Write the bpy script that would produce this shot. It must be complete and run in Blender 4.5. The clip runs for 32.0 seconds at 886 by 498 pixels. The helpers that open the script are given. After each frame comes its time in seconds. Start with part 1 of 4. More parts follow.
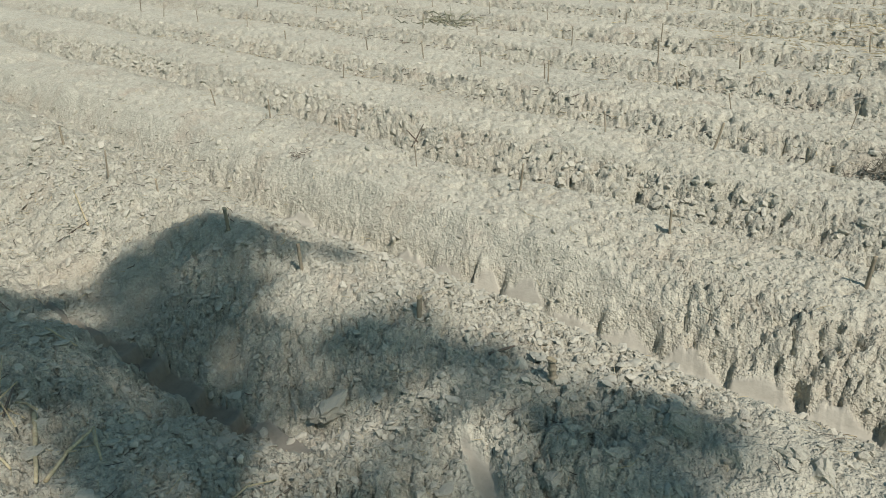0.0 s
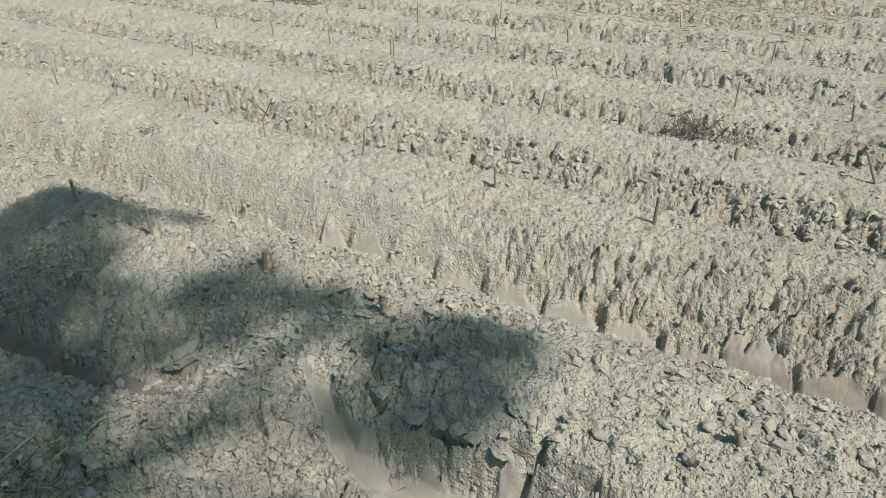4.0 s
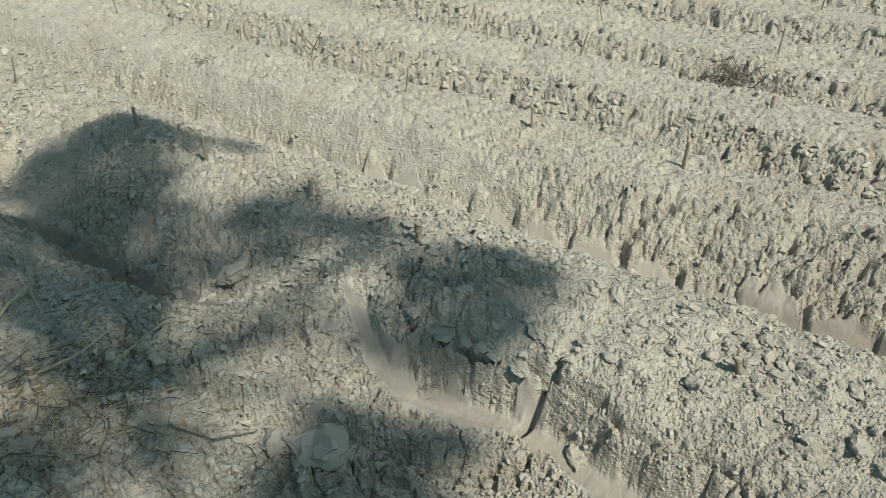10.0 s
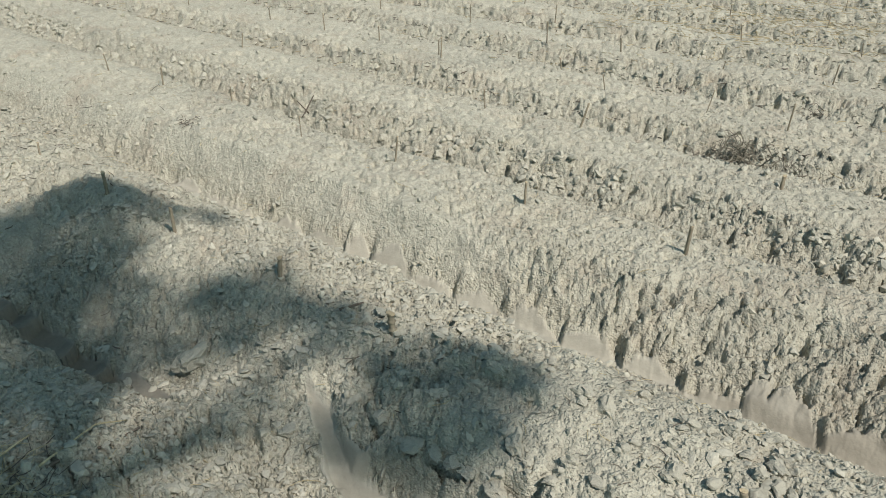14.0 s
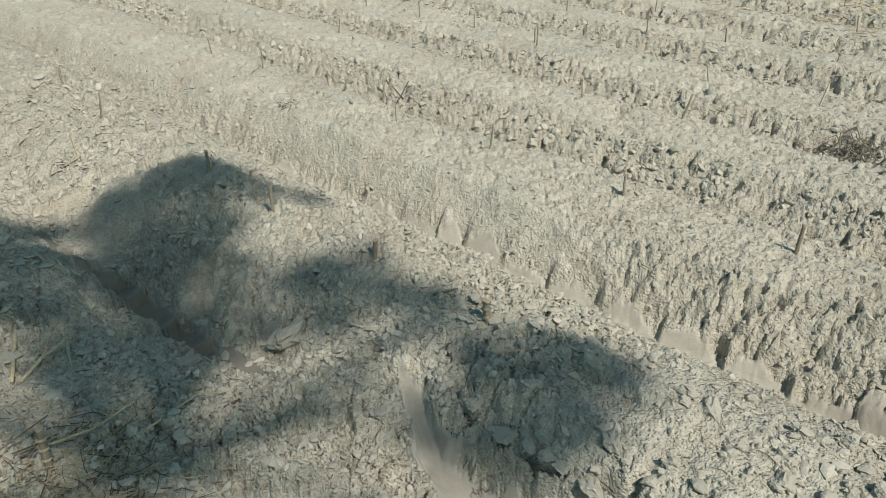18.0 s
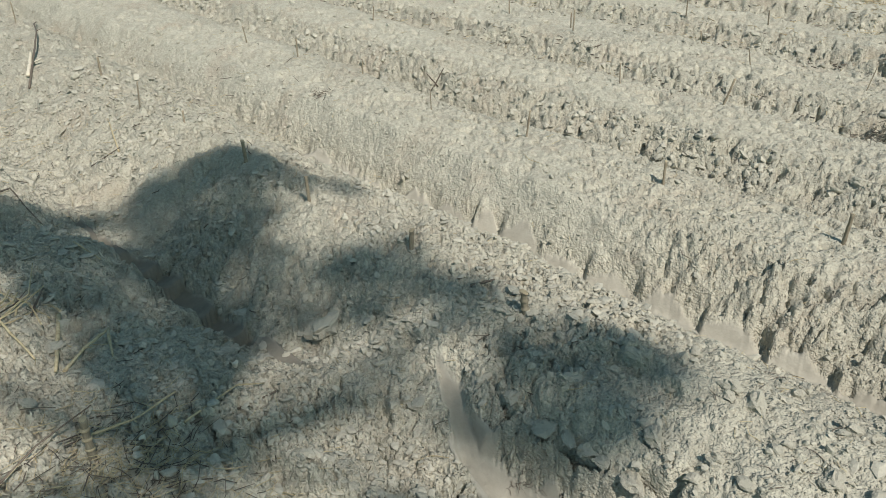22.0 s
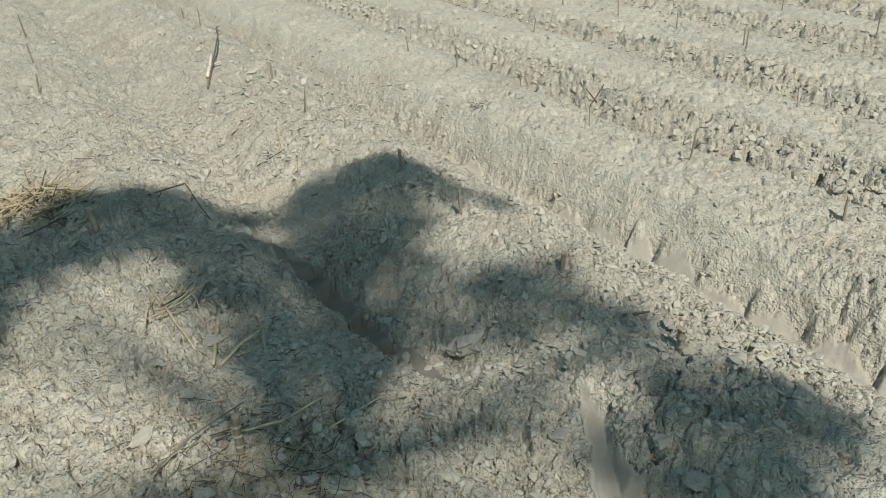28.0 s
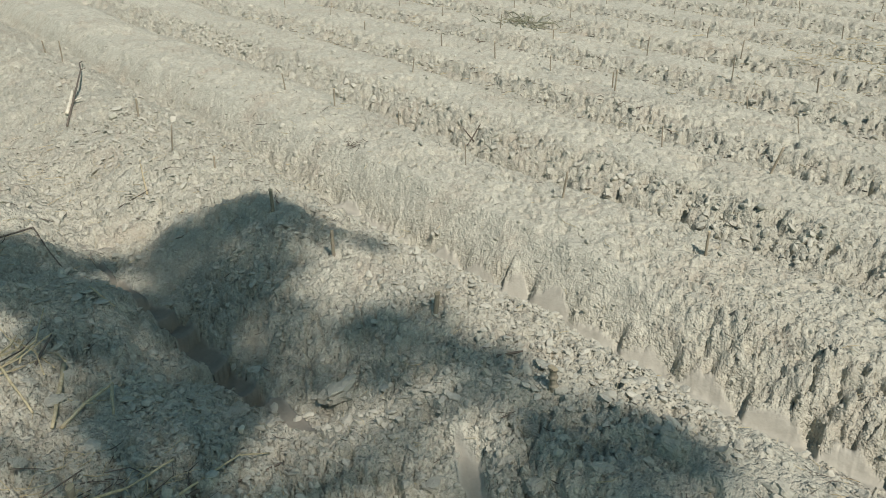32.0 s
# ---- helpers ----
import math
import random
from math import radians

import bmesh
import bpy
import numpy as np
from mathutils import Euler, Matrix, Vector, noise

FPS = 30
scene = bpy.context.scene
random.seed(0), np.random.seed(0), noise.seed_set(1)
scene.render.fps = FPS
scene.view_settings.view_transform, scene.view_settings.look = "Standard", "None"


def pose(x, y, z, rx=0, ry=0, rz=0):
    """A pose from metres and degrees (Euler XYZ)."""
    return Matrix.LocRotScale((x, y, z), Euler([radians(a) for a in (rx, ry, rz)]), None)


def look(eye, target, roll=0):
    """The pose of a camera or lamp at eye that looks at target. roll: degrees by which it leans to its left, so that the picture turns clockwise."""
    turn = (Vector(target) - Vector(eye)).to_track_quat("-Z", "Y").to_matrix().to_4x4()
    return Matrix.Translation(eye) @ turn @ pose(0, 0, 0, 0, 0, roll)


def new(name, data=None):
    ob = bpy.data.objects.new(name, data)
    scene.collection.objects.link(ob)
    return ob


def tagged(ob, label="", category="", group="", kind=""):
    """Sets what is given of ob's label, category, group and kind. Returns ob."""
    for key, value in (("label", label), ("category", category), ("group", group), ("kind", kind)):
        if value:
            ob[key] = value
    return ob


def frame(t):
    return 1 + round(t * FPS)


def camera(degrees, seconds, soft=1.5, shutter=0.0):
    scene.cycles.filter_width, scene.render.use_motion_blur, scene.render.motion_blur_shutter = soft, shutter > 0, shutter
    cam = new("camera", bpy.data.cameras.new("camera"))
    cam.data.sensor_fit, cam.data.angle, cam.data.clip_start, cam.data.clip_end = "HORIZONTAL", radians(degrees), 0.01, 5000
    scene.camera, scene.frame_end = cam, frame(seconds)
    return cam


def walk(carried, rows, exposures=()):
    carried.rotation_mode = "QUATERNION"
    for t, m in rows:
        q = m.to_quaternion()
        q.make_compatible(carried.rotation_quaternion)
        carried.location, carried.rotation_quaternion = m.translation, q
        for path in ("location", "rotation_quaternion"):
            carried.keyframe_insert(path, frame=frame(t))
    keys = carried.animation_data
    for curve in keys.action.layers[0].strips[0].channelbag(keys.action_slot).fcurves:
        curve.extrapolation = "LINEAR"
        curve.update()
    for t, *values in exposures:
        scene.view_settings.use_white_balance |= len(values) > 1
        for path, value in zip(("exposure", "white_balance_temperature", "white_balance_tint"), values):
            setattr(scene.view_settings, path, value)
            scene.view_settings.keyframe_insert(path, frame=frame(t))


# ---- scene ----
cam = camera(60.19, 32.0, soft=0.7)
PATH = [
    (0, pose(0.000, 0.000, 1.480, 63.27, 2.10, -3.89)),
    (0.5, pose(-0.098, -0.006, 1.494, 63.24, 1.88, -3.08)),
    (1, pose(-0.221, -0.075, 1.545, 63.11, 1.74, -2.19)),
    (1.5, pose(-0.252, -0.112, 1.571, 62.76, -0.75, -8.12)),
    (2, pose(-0.208, -0.143, 1.571, 62.93, -1.49, -9.94)),
    (2.5, pose(-0.076, -0.210, 1.557, 63.06, -1.65, -10.38)),
    (3, pose(0.029, -0.239, 1.529, 63.04, -1.16, -10.84)),
    (3.5, pose(0.089, -0.269, 1.509, 62.81, -0.09, -11.27)),
    (4, pose(0.104, -0.341, 1.509, 61.76, 0.41, -13.43)),
    (4.5, pose(0.156, -0.440, 1.526, 58.78, -3.43, -22.49)),
    (6.5, pose(0.203, -0.575, 1.605, 58.52, -1.95, -16.59)),
    (7, pose(0.187, -0.571, 1.601, 58.78, -1.34, -13.16)),
    (7.5, pose(0.175, -0.575, 1.601, 58.84, -0.93, -11.73)),
    (8, pose(0.174, -0.576, 1.597, 59.05, -0.48, -10.91)),
    (8.5, pose(0.165, -0.562, 1.591, 59.09, -0.48, -10.19)),
    (9, pose(0.143, -0.535, 1.581, 58.68, -0.13, -9.45)),
    (9.5, pose(0.107, -0.510, 1.580, 57.34, 0.02, -9.26)),
    (10, pose(0.102, -0.524, 1.584, 57.20, 0.05, -9.55)),
    (10.5, pose(0.100, -0.541, 1.603, 57.75, -1.40, -10.26)),
    (11, pose(0.119, -0.556, 1.615, 58.80, -2.03, -8.49)),
    (11.5, pose(0.127, -0.529, 1.619, 59.13, -1.76, -7.92)),
    (12, pose(0.090, -0.493, 1.614, 60.05, -1.44, -8.14)),
    (12.5, pose(0.084, -0.449, 1.600, 60.46, -1.71, -9.27)),
    (13, pose(0.159, -0.361, 1.598, 60.58, -1.57, -9.12)),
    (13.5, pose(0.217, -0.291, 1.577, 60.85, -1.49, -8.98)),
    (14, pose(0.254, -0.260, 1.566, 61.15, -1.01, -8.22)),
    (14.5, pose(0.262, -0.250, 1.558, 61.76, -1.14, -6.50)),
    (15, pose(0.260, -0.239, 1.551, 62.15, -0.67, -4.27)),
    (15.5, pose(0.210, -0.249, 1.553, 62.13, -0.54, -3.97)),
    (17.5, pose(0.177, -0.230, 1.534, 61.17, -0.80, -3.11)),
    (18, pose(0.193, -0.224, 1.528, 60.47, -0.14, -1.95)),
    (18.5, pose(0.211, -0.220, 1.530, 59.99, 0.47, -0.94)),
    (19, pose(0.221, -0.231, 1.518, 59.79, 0.37, -0.73)),
    (19.5, pose(0.220, -0.239, 1.519, 59.45, 0.69, -0.26)),
    (20, pose(0.215, -0.235, 1.523, 59.45, 0.88, -0.06)),
    (20.5, pose(0.213, -0.216, 1.533, 59.46, 1.25, 0.46)),
    (21, pose(0.206, -0.204, 1.539, 59.44, 1.30, 0.52)),
    (21.5, pose(0.194, -0.200, 1.532, 59.48, 1.30, 0.52)),
    (22, pose(0.178, -0.195, 1.528, 59.48, 1.09, 0.16)),
    (22.5, pose(0.174, -0.197, 1.527, 59.50, 0.92, -0.27)),
    (23, pose(0.168, -0.201, 1.525, 59.55, 0.61, -0.87)),
    (23.5, pose(0.171, -0.210, 1.522, 59.53, 0.57, -1.07)),
    (24, pose(0.179, -0.206, 1.518, 59.37, 0.45, -1.15)),
    (24.5, pose(0.149, -0.207, 1.527, 59.43, 2.15, 5.21)),
    (25, pose(0.143, -0.207, 1.536, 59.49, 1.98, 8.33)),
    (25.5, pose(0.165, -0.223, 1.540, 59.73, 1.84, 9.06)),
    (26, pose(0.162, -0.227, 1.537, 60.02, 2.49, 10.32)),
    (26.5, pose(0.170, -0.222, 1.539, 60.15, 2.95, 11.06)),
    (28.5, pose(0.091, -0.057, 1.530, 60.82, 2.14, 11.10)),
    (29, pose(0.063, 0.001, 1.523, 62.15, 1.52, 10.38)),
    (29.5, pose(0.099, -0.025, 1.517, 62.50, 0.61, 10.47)),
    (30, pose(0.126, -0.044, 1.515, 62.56, 0.75, 10.61)),
    (30.5, pose(0.121, -0.048, 1.515, 62.64, 0.88, 10.54)),
    (31, pose(0.138, -0.044, 1.516, 62.66, 0.41, 9.19)),
    (31.5, pose(0.166, -0.051, 1.516, 62.98, -0.18, 6.83)),
    (32, pose(0.190, -0.042, 1.506, 63.15, -0.27, 3.62)),
]
walk(cam, PATH, [(0, 0.20, 6330, -22), (32, 0.20, 6330, -22)])

# ---- light ----
SUN = Vector((0.315, -0.545, 0.777)).normalized()
world = bpy.data.worlds.new("sky")
scene.world = world
world.use_nodes = True
wn = world.node_tree.nodes
sky = wn.new("ShaderNodeTexSky")
sky.sky_type = "NISHITA"
sky.sun_disc = False
sky.sun_elevation = math.asin(SUN.z)
sky.sun_rotation = math.atan2(SUN.x, SUN.y)
wn["Background"].inputs[1].default_value = 0.087
world.node_tree.links.new(sky.outputs[0], wn["Background"].inputs[0])
lamp = bpy.data.lights.new("sun", "SUN")
lamp.energy, lamp.angle, lamp.color = 4.98, radians(0.53), (1.0, 0.76, 0.822)
sun = new("sun", lamp)
sun.matrix_world = look(SUN * 30, (0, 0, 0))


# ---- materials ----
def material(name, rough=0.9, metal=0.0):
    m = bpy.data.materials.new(name)
    m.use_nodes = True
    n, l = m.node_tree.nodes, m.node_tree.links
    b = n["Principled BSDF"]
    b.inputs["Roughness"].default_value, b.inputs["Metallic"].default_value = rough, metal
    b.inputs["Specular IOR Level"].default_value = 0.25
    return m, n, l, b


def ramp(n, l, fac, stops):
    r = n.new("ShaderNodeValToRGB")
    e = r.color_ramp.elements
    while len(e) < len(stops):
        e.new(0.5)
    for k, (p, c) in zip(e, stops):
        k.position, k.color = p, (*c, 1)
    l.new(fac, r.inputs[0])
    return r.outputs[0]


def noise_node(n, l, co, scale, detail=4.0, rough=0.6):
    t = n.new("ShaderNodeTexNoise")
    t.inputs["Scale"].default_value, t.inputs["Detail"].default_value = scale, detail
    t.inputs["Roughness"].default_value = rough
    l.new(co, t.inputs["Vector"])
    return t.outputs["Fac"]


def mixed(n, l, fac, a, b, mode="MIX"):
    x = n.new("ShaderNodeMix")
    x.data_type, x.blend_type = "RGBA", mode
    for src, i in ((fac, 0), (a, 6), (b, 7)):
        if isinstance(src, (int, float)):
            x.inputs[i].default_value = src
        elif isinstance(src, tuple):
            x.inputs[i].default_value = (*src, 1)
        else:
            l.new(src, x.inputs[i])
    return x.outputs[2]


def bump(n, l, b, height, strength, distance, after=None):
    k = n.new("ShaderNodeBump")
    k.inputs["Strength"].default_value, k.inputs["Distance"].default_value = strength, distance
    l.new(height, k.inputs["Height"])
    if after is not None:
        l.new(after, k.inputs["Normal"])
    l.new(k.outputs[0], b.inputs["Normal"])
    return k.outputs[0]


def soil_material():
    m, n, l, b = material("dry_soil", 0.95)
    co = n.new("ShaderNodeTexCoord").outputs["Object"]
    big = noise_node(n, l, co, 1.1, 5, 0.6)
    mid = noise_node(n, l, co, 14, 5, 0.7)
    fine = noise_node(n, l, co, 75, 4, 0.7)
    c1 = ramp(n, l, big, [(0.3, (0.37, 0.36, 0.29)), (0.55, (0.405, 0.39, 0.31)), (0.75, (0.425, 0.395, 0.305))])
    c2 = ramp(n, l, mid, [(0.3, (0.33, 0.325, 0.27)), (0.5, (0.405, 0.395, 0.325)), (0.72, (0.465, 0.45, 0.37))])
    c = mixed(n, l, 0.55, c1, c2)
    f = ramp(n, l, fine, [(0.3, (0.78, 0.78, 0.78)), (0.6, (1.08, 1.07, 1.05))])
    c = mixed(n, l, 0.8, c, f, "MULTIPLY")
    wob = n.new("ShaderNodeMix")
    wob.data_type, wob.blend_type = "RGBA", "LINEAR_LIGHT"
    wob.inputs[0].default_value = 0.02
    nz = n.new("ShaderNodeTexNoise")
    nz.inputs["Scale"].default_value = 40
    l.new(co, nz.inputs["Vector"])
    l.new(co, wob.inputs[6])
    l.new(nz.outputs["Color"], wob.inputs[7])
    for size, weight in ((24, 0.35), (62, 0.4)):
        cell = n.new("ShaderNodeTexVoronoi")
        cell.inputs["Scale"].default_value = size
        l.new(wob.outputs[2], cell.inputs["Vector"])
        grey = n.new("ShaderNodeSeparateColor")
        l.new(cell.outputs["Color"], grey.inputs[0])
        c = mixed(n, l, weight, c, ramp(n, l, grey.outputs[0], [(0.0, (0.80, 0.80, 0.79)), (0.5, (1.05, 1.05, 1.05)), (1.0, (1.24, 1.23, 1.22))]), "MULTIPLY")
    dung = ramp(n, l, noise_node(n, l, co, 2.6, 6, 0.68), [(0.52, (0, 0, 0)), (0.68, (0.55, 0.55, 0.55))])
    c = mixed(n, l, dung, c, ramp(n, l, fine, [(0.3, (0.27, 0.225, 0.165)), (0.65, (0.42, 0.375, 0.29))]))
    cut = n.new("ShaderNodeAttribute")
    cut.attribute_name = "cut"
    tan = ramp(n, l, mid, [(0.3, (0.29, 0.277, 0.228)), (0.7, (0.37, 0.354, 0.293))])
    c = mixed(n, l, cut.outputs["Fac"], c, tan)
    # a deeper brown, mixed in by a mask on the ground mesh
    dark_attr = n.new("ShaderNodeAttribute")
    dark_attr.attribute_name = "darker"
    c = mixed(n, l, dark_attr.outputs["Fac"], c, ramp(n, l, mid, [(0.3, (0.165, 0.148, 0.115)), (0.7, (0.225, 0.205, 0.162))]))
    l.new(c, b.inputs["Base Color"])
    v = n.new("ShaderNodeTexVoronoi")
    v.inputs["Scale"].default_value = 115
    l.new(co, v.inputs["Vector"])
    k = n.new("ShaderNodeMath")
    k.operation = "MULTIPLY_ADD"
    k.inputs[1].default_value, k.inputs[2].default_value = -0.85, 0.95
    rk = n.new("ShaderNodeAttribute")
    rk.attribute_name = "raked"
    even = n.new("ShaderNodeMath")
    even.operation = "MULTIPLY_ADD"
    even.inputs[1].default_value = 0.55
    l.new(rk.outputs["Fac"], even.inputs[0])
    l.new(cut.outputs["Fac"], even.inputs[2])
    even.use_clamp = True
    l.new(even.outputs[0], k.inputs[0])
    rough_fine = n.new("ShaderNodeMath")
    rough_fine.operation = "MULTIPLY"
    l.new(k.outputs[0], rough_fine.inputs[0])
    l.new(v.outputs["Distance"], rough_fine.inputs[1])
    nn = bump(n, l, b, rough_fine.outputs[0], 0.6, -0.010)
    rough_mid = n.new("ShaderNodeMath")
    rough_mid.operation = "MULTIPLY"
    l.new(k.outputs[0], rough_mid.inputs[0])
    l.new(noise_node(n, l, co, 44, 4, 0.6), rough_mid.inputs[1])
    bump(n, l, b, rough_mid.outputs[0], 0.9, 0.026, nn)
    return m


def clod_material():
    m, n, l, b = material("clod_soil", 0.95)
    co = n.new("ShaderNodeTexCoord").outputs["Object"]
    isl = n.new("ShaderNodeNewGeometry").outputs["Random Per Island"]
    a = ramp(n, l, isl, [(0.0, (0.365, 0.355, 0.29)), (0.5, (0.41, 0.395, 0.325)), (1.0, (0.455, 0.435, 0.355))])
    fine = noise_node(n, l, co, 90, 5, 0.7)
    f = ramp(n, l, fine, [(0.3, (0.8, 0.8, 0.8)), (0.65, (1.06, 1.06, 1.05))])
    l.new(mixed(n, l, 0.9, a, f, "MULTIPLY"), b.inputs["Base Color"])
    bump(n, l, b, fine, 0.6, 0.007)
    return m


def stem_material(name, dark, light, scale=60):
    m, n, l, b = material(name, 0.85)
    co = n.new("ShaderNodeTexCoord").outputs["Object"]
    mp = n.new("ShaderNodeMapping")
    mp.inputs["Scale"].default_value = (1, 1, 0.25)
    l.new(co, mp.inputs["Vector"])
    g = noise_node(n, l, mp.outputs[0], scale, 5, 0.7)
    rnd = n.new("ShaderNodeObjectInfo").outputs["Random"]
    isl = n.new("ShaderNodeNewGeometry").outputs["Random Per Island"]
    c = ramp(n, l, g, [(0.3, dark), (0.7, light)])
    add = n.new("ShaderNodeMath")
    add.operation = "ADD"
    l.new(rnd, add.inputs[0])
    l.new(isl, add.inputs[1])
    t = ramp(n, l, add.outputs[0], [(0.0, (0.75, 0.75, 0.75)), (1.0, (1.15, 1.12, 1.05))])
    l.new(mixed(n, l, 0.9, c, t, "MULTIPLY"), b.inputs["Base Color"])
    bump(n, l, b, g, 0.5, 0.003)
    return m


SOIL = soil_material()
CLOD = clod_material()
BARK = stem_material("stake_bark", (0.13, 0.115, 0.088), (0.30, 0.27, 0.205))
PITH = stem_material("cut_wood", (0.25, 0.21, 0.14), (0.42, 0.37, 0.26), 120)
TWIG = stem_material("dead_twig", (0.07, 0.06, 0.05), (0.16, 0.14, 0.115))
ROOT = stem_material("dry_root", (0.09, 0.085, 0.07), (0.21, 0.195, 0.16))
STRAW = stem_material("straw", (0.26, 0.225, 0.14), (0.47, 0.42, 0.29))
LEAF = stem_material("leaf_green", (0.035, 0.06, 0.02), (0.07, 0.11, 0.035))
TRUNK = stem_material("tree_bark", (0.08, 0.065, 0.05), (0.2, 0.17, 0.13), 20)
WILT = stem_material("wilted_leaf", (0.12, 0.125, 0.09), (0.24, 0.24, 0.18))
PALE = stem_material("bleached_leaf", (0.42, 0.40, 0.33), (0.6, 0.57, 0.48))


# ---- building helpers ----
def mesh_from(name, verts, faces, mat, smooth=False):
    me = bpy.data.meshes.new(name)
    me.from_pydata(verts, [], faces)
    me.materials.append(mat)
    if smooth:
        me.polygons.foreach_set("use_smooth", [True] * len(me.polygons))
    me.update()
    return me


def part(name, me, parent=None, label="", at=None):
    ob = new(name, me)
    if parent is not None:
        ob.parent = parent
    if at is not None:
        ob.matrix_basis = at
    if label:
        tagged(ob, label)
    return ob


rng = np.random.default_rng(7)
TABLE = rng.random((256, 256))


def vnoise(x, y, seed=0):
    """Smooth lattice noise, about -1 to 1."""
    c, s = math.cos(0.7 + seed * 1.3), math.sin(0.7 + seed * 1.3)
    x, y = c * x - s * y + 17.3 * seed, s * x + c * y + 9.1 * seed
    xi, yi = np.floor(x).astype(int), np.floor(y).astype(int)
    fx, fy = x - xi, y - yi
    fx, fy = fx * fx * (3 - 2 * fx), fy * fy * (3 - 2 * fy)
    a, b = TABLE[xi & 255, yi & 255], TABLE[(xi + 1) & 255, yi & 255]
    d, e = TABLE[xi & 255, (yi + 1) & 255], TABLE[(xi + 1) & 255, (yi + 1) & 255]
    return ((a * (1 - fx) + b * fx) * (1 - fy) + (d * (1 - fx) + e * fx) * fy) * 2 - 1


def lumps(x, y, size, seed, fill=0.75):
    """Half-buried clods of about that size, 0 to 1 of their radius."""
    x, y = x / size + 31.7 * seed, y / size + 11.9 * seed
    xi, yi = np.floor(x).astype(int), np.floor(y).astype(int)
    out = np.zeros_like(x)
    for i in (-1, 0, 1):
        for j in (-1, 0, 1):
            cx, cy = xi + i, yi + j
            r1 = TABLE[(cx * 3 + seed) & 255, (cy * 5) & 255]
            r2 = TABLE[(cx * 7) & 255, (cy * 3 + seed) & 255]
            r3 = TABLE[(cx * 5 + 91) & 255, (cy * 11 + seed) & 255]
            rad = np.where(r3 < fill, 0.2 + 0.45 * r1, 0.001)
            d = np.hypot(x - cx - r1, (y - cy - r2) * (0.75 + 0.5 * r3)) / rad
            out = np.maximum(out, np.sqrt(np.clip(1 - d ** 3, 0, 1)) * rad)
    return out


def plates(x, y, size, seed):
    """Broken crust: the height of tilted plates of about that size, -1 to 1, and 1 along the cracks between them."""
    x, y = x / size + 0.4 * vnoise(x / size * 1.6, y / size * 1.6, seed + 50), y / size + 0.4 * vnoise(x / size * 1.6, y / size * 1.6, seed + 51)
    xi, yi = np.floor(x).astype(int), np.floor(y).astype(int)
    f1, f2, h = np.full_like(x, 9.0), np.full_like(x, 9.0), np.zeros_like(x)
    for i in (-1, 0, 1):
        for j in (-1, 0, 1):
            cx, cy = xi + i, yi + j
            r1, r2 = TABLE[(cx * 3 + seed) & 255, (cy * 5) & 255], TABLE[(cx * 7) & 255, (cy * 3 + seed) & 255]
            r3, r4 = TABLE[(cx * 13 + 5) & 255, (cy * 3 + seed) & 255], TABLE[(cx * 5 + seed) & 255, (cy * 11 + 7) & 255]
            dx, dy = x - cx - r1, y - cy - r2
            d = np.hypot(dx, dy)
            f2 = np.minimum(f2, np.maximum(f1, d))
            h = np.where(d < f1, (r3 + r4 - 1) * 0.8 + (r1 - 0.5) * dx * 2.2 + (r3 - 0.5) * dy * 2.2, h)
            f1 = np.minimum(f1, d)
    t = np.clip((0.12 - (f2 - f1)) / 0.08, 0, 1)
    return h, t * t * (3 - 2 * t)


def smooth(a, b, x):
    t = np.clip((x - a) / (b - a), 0, 1)
    return t * t * (3 - 2 * t)


# ---- the field: u runs along the ridges, v across them ----
PITCH = 1.02
PROFILE_V = (-1.6, -0.9, -0.5, 0.0, 0.40, 0.72, 0.95, 1.03, 1.14, 1.25, 1.40, 1.55, 1.70, 1.92, 2.12, 2.27, 2.34, 2.43, 2.54,
             2.70, 2.95, 3.06, 3.17, 3.25, 3.34, 3.49, 3.72, 3.95, 4.12, 4.20, 4.28, 4.40, 4.75, 5.05)
PROFILE_Z = (0.02, -0.20, -0.05, 0.06, 0.08, 0.02, -0.13, -0.19, -0.19, -0.14, -0.04, 0.02, 0.05, 0.01, -0.12, -0.25, -0.265, -0.14, -0.012,
             0.01, 0.01, -0.015, -0.075, -0.11, -0.07, 0.0, 0.015, 0.015, -0.03, -0.07, -0.05, 0.01, 0.012, -0.035)
HOE = (-3.90, -3.62, -3.30, -3.02, -2.80, -2.53, -2.22, -1.97, -1.80, -1.55, -1.30, -1.05, -0.77, -0.505, -0.25, -0.02, 0.22, 0.50, 0.78, 1.10, 1.45)
# dark crevices down the wall: u, half width, depth
CREVICES = ((-0.22, 0.016, 0.025), (0.07, 0.012, 0.025), (0.34, 0.016, 0.03), (0.66, 0.018, 0.03), (-0.52, 0.010, 0.025), (-1.0, 0.010, 0.025))
# broken ledges: x, y, reach, height, way that they rise
LEDGES = ((-0.03, 1.62, 0.07, 0.045, 25), (-0.06, 0.92, 0.1, 0.06, 10), (0.60, 1.70, 0.07, 0.05, 75), (0.72, 1.62, 0.06, 0.05, 60), (0.82, 1.50, 0.06, 0.04, 30),
          (0.95, 1.10, 0.07, 0.035, 30), (-0.32, 2.06, 0.08, 0.05, 60), (1.45, 0.95, 0.07, 0.03, 20), (-0.6, 2.5, 0.08, 0.03, 40), (0.10, 1.80, 0.06, 0.03, 50))
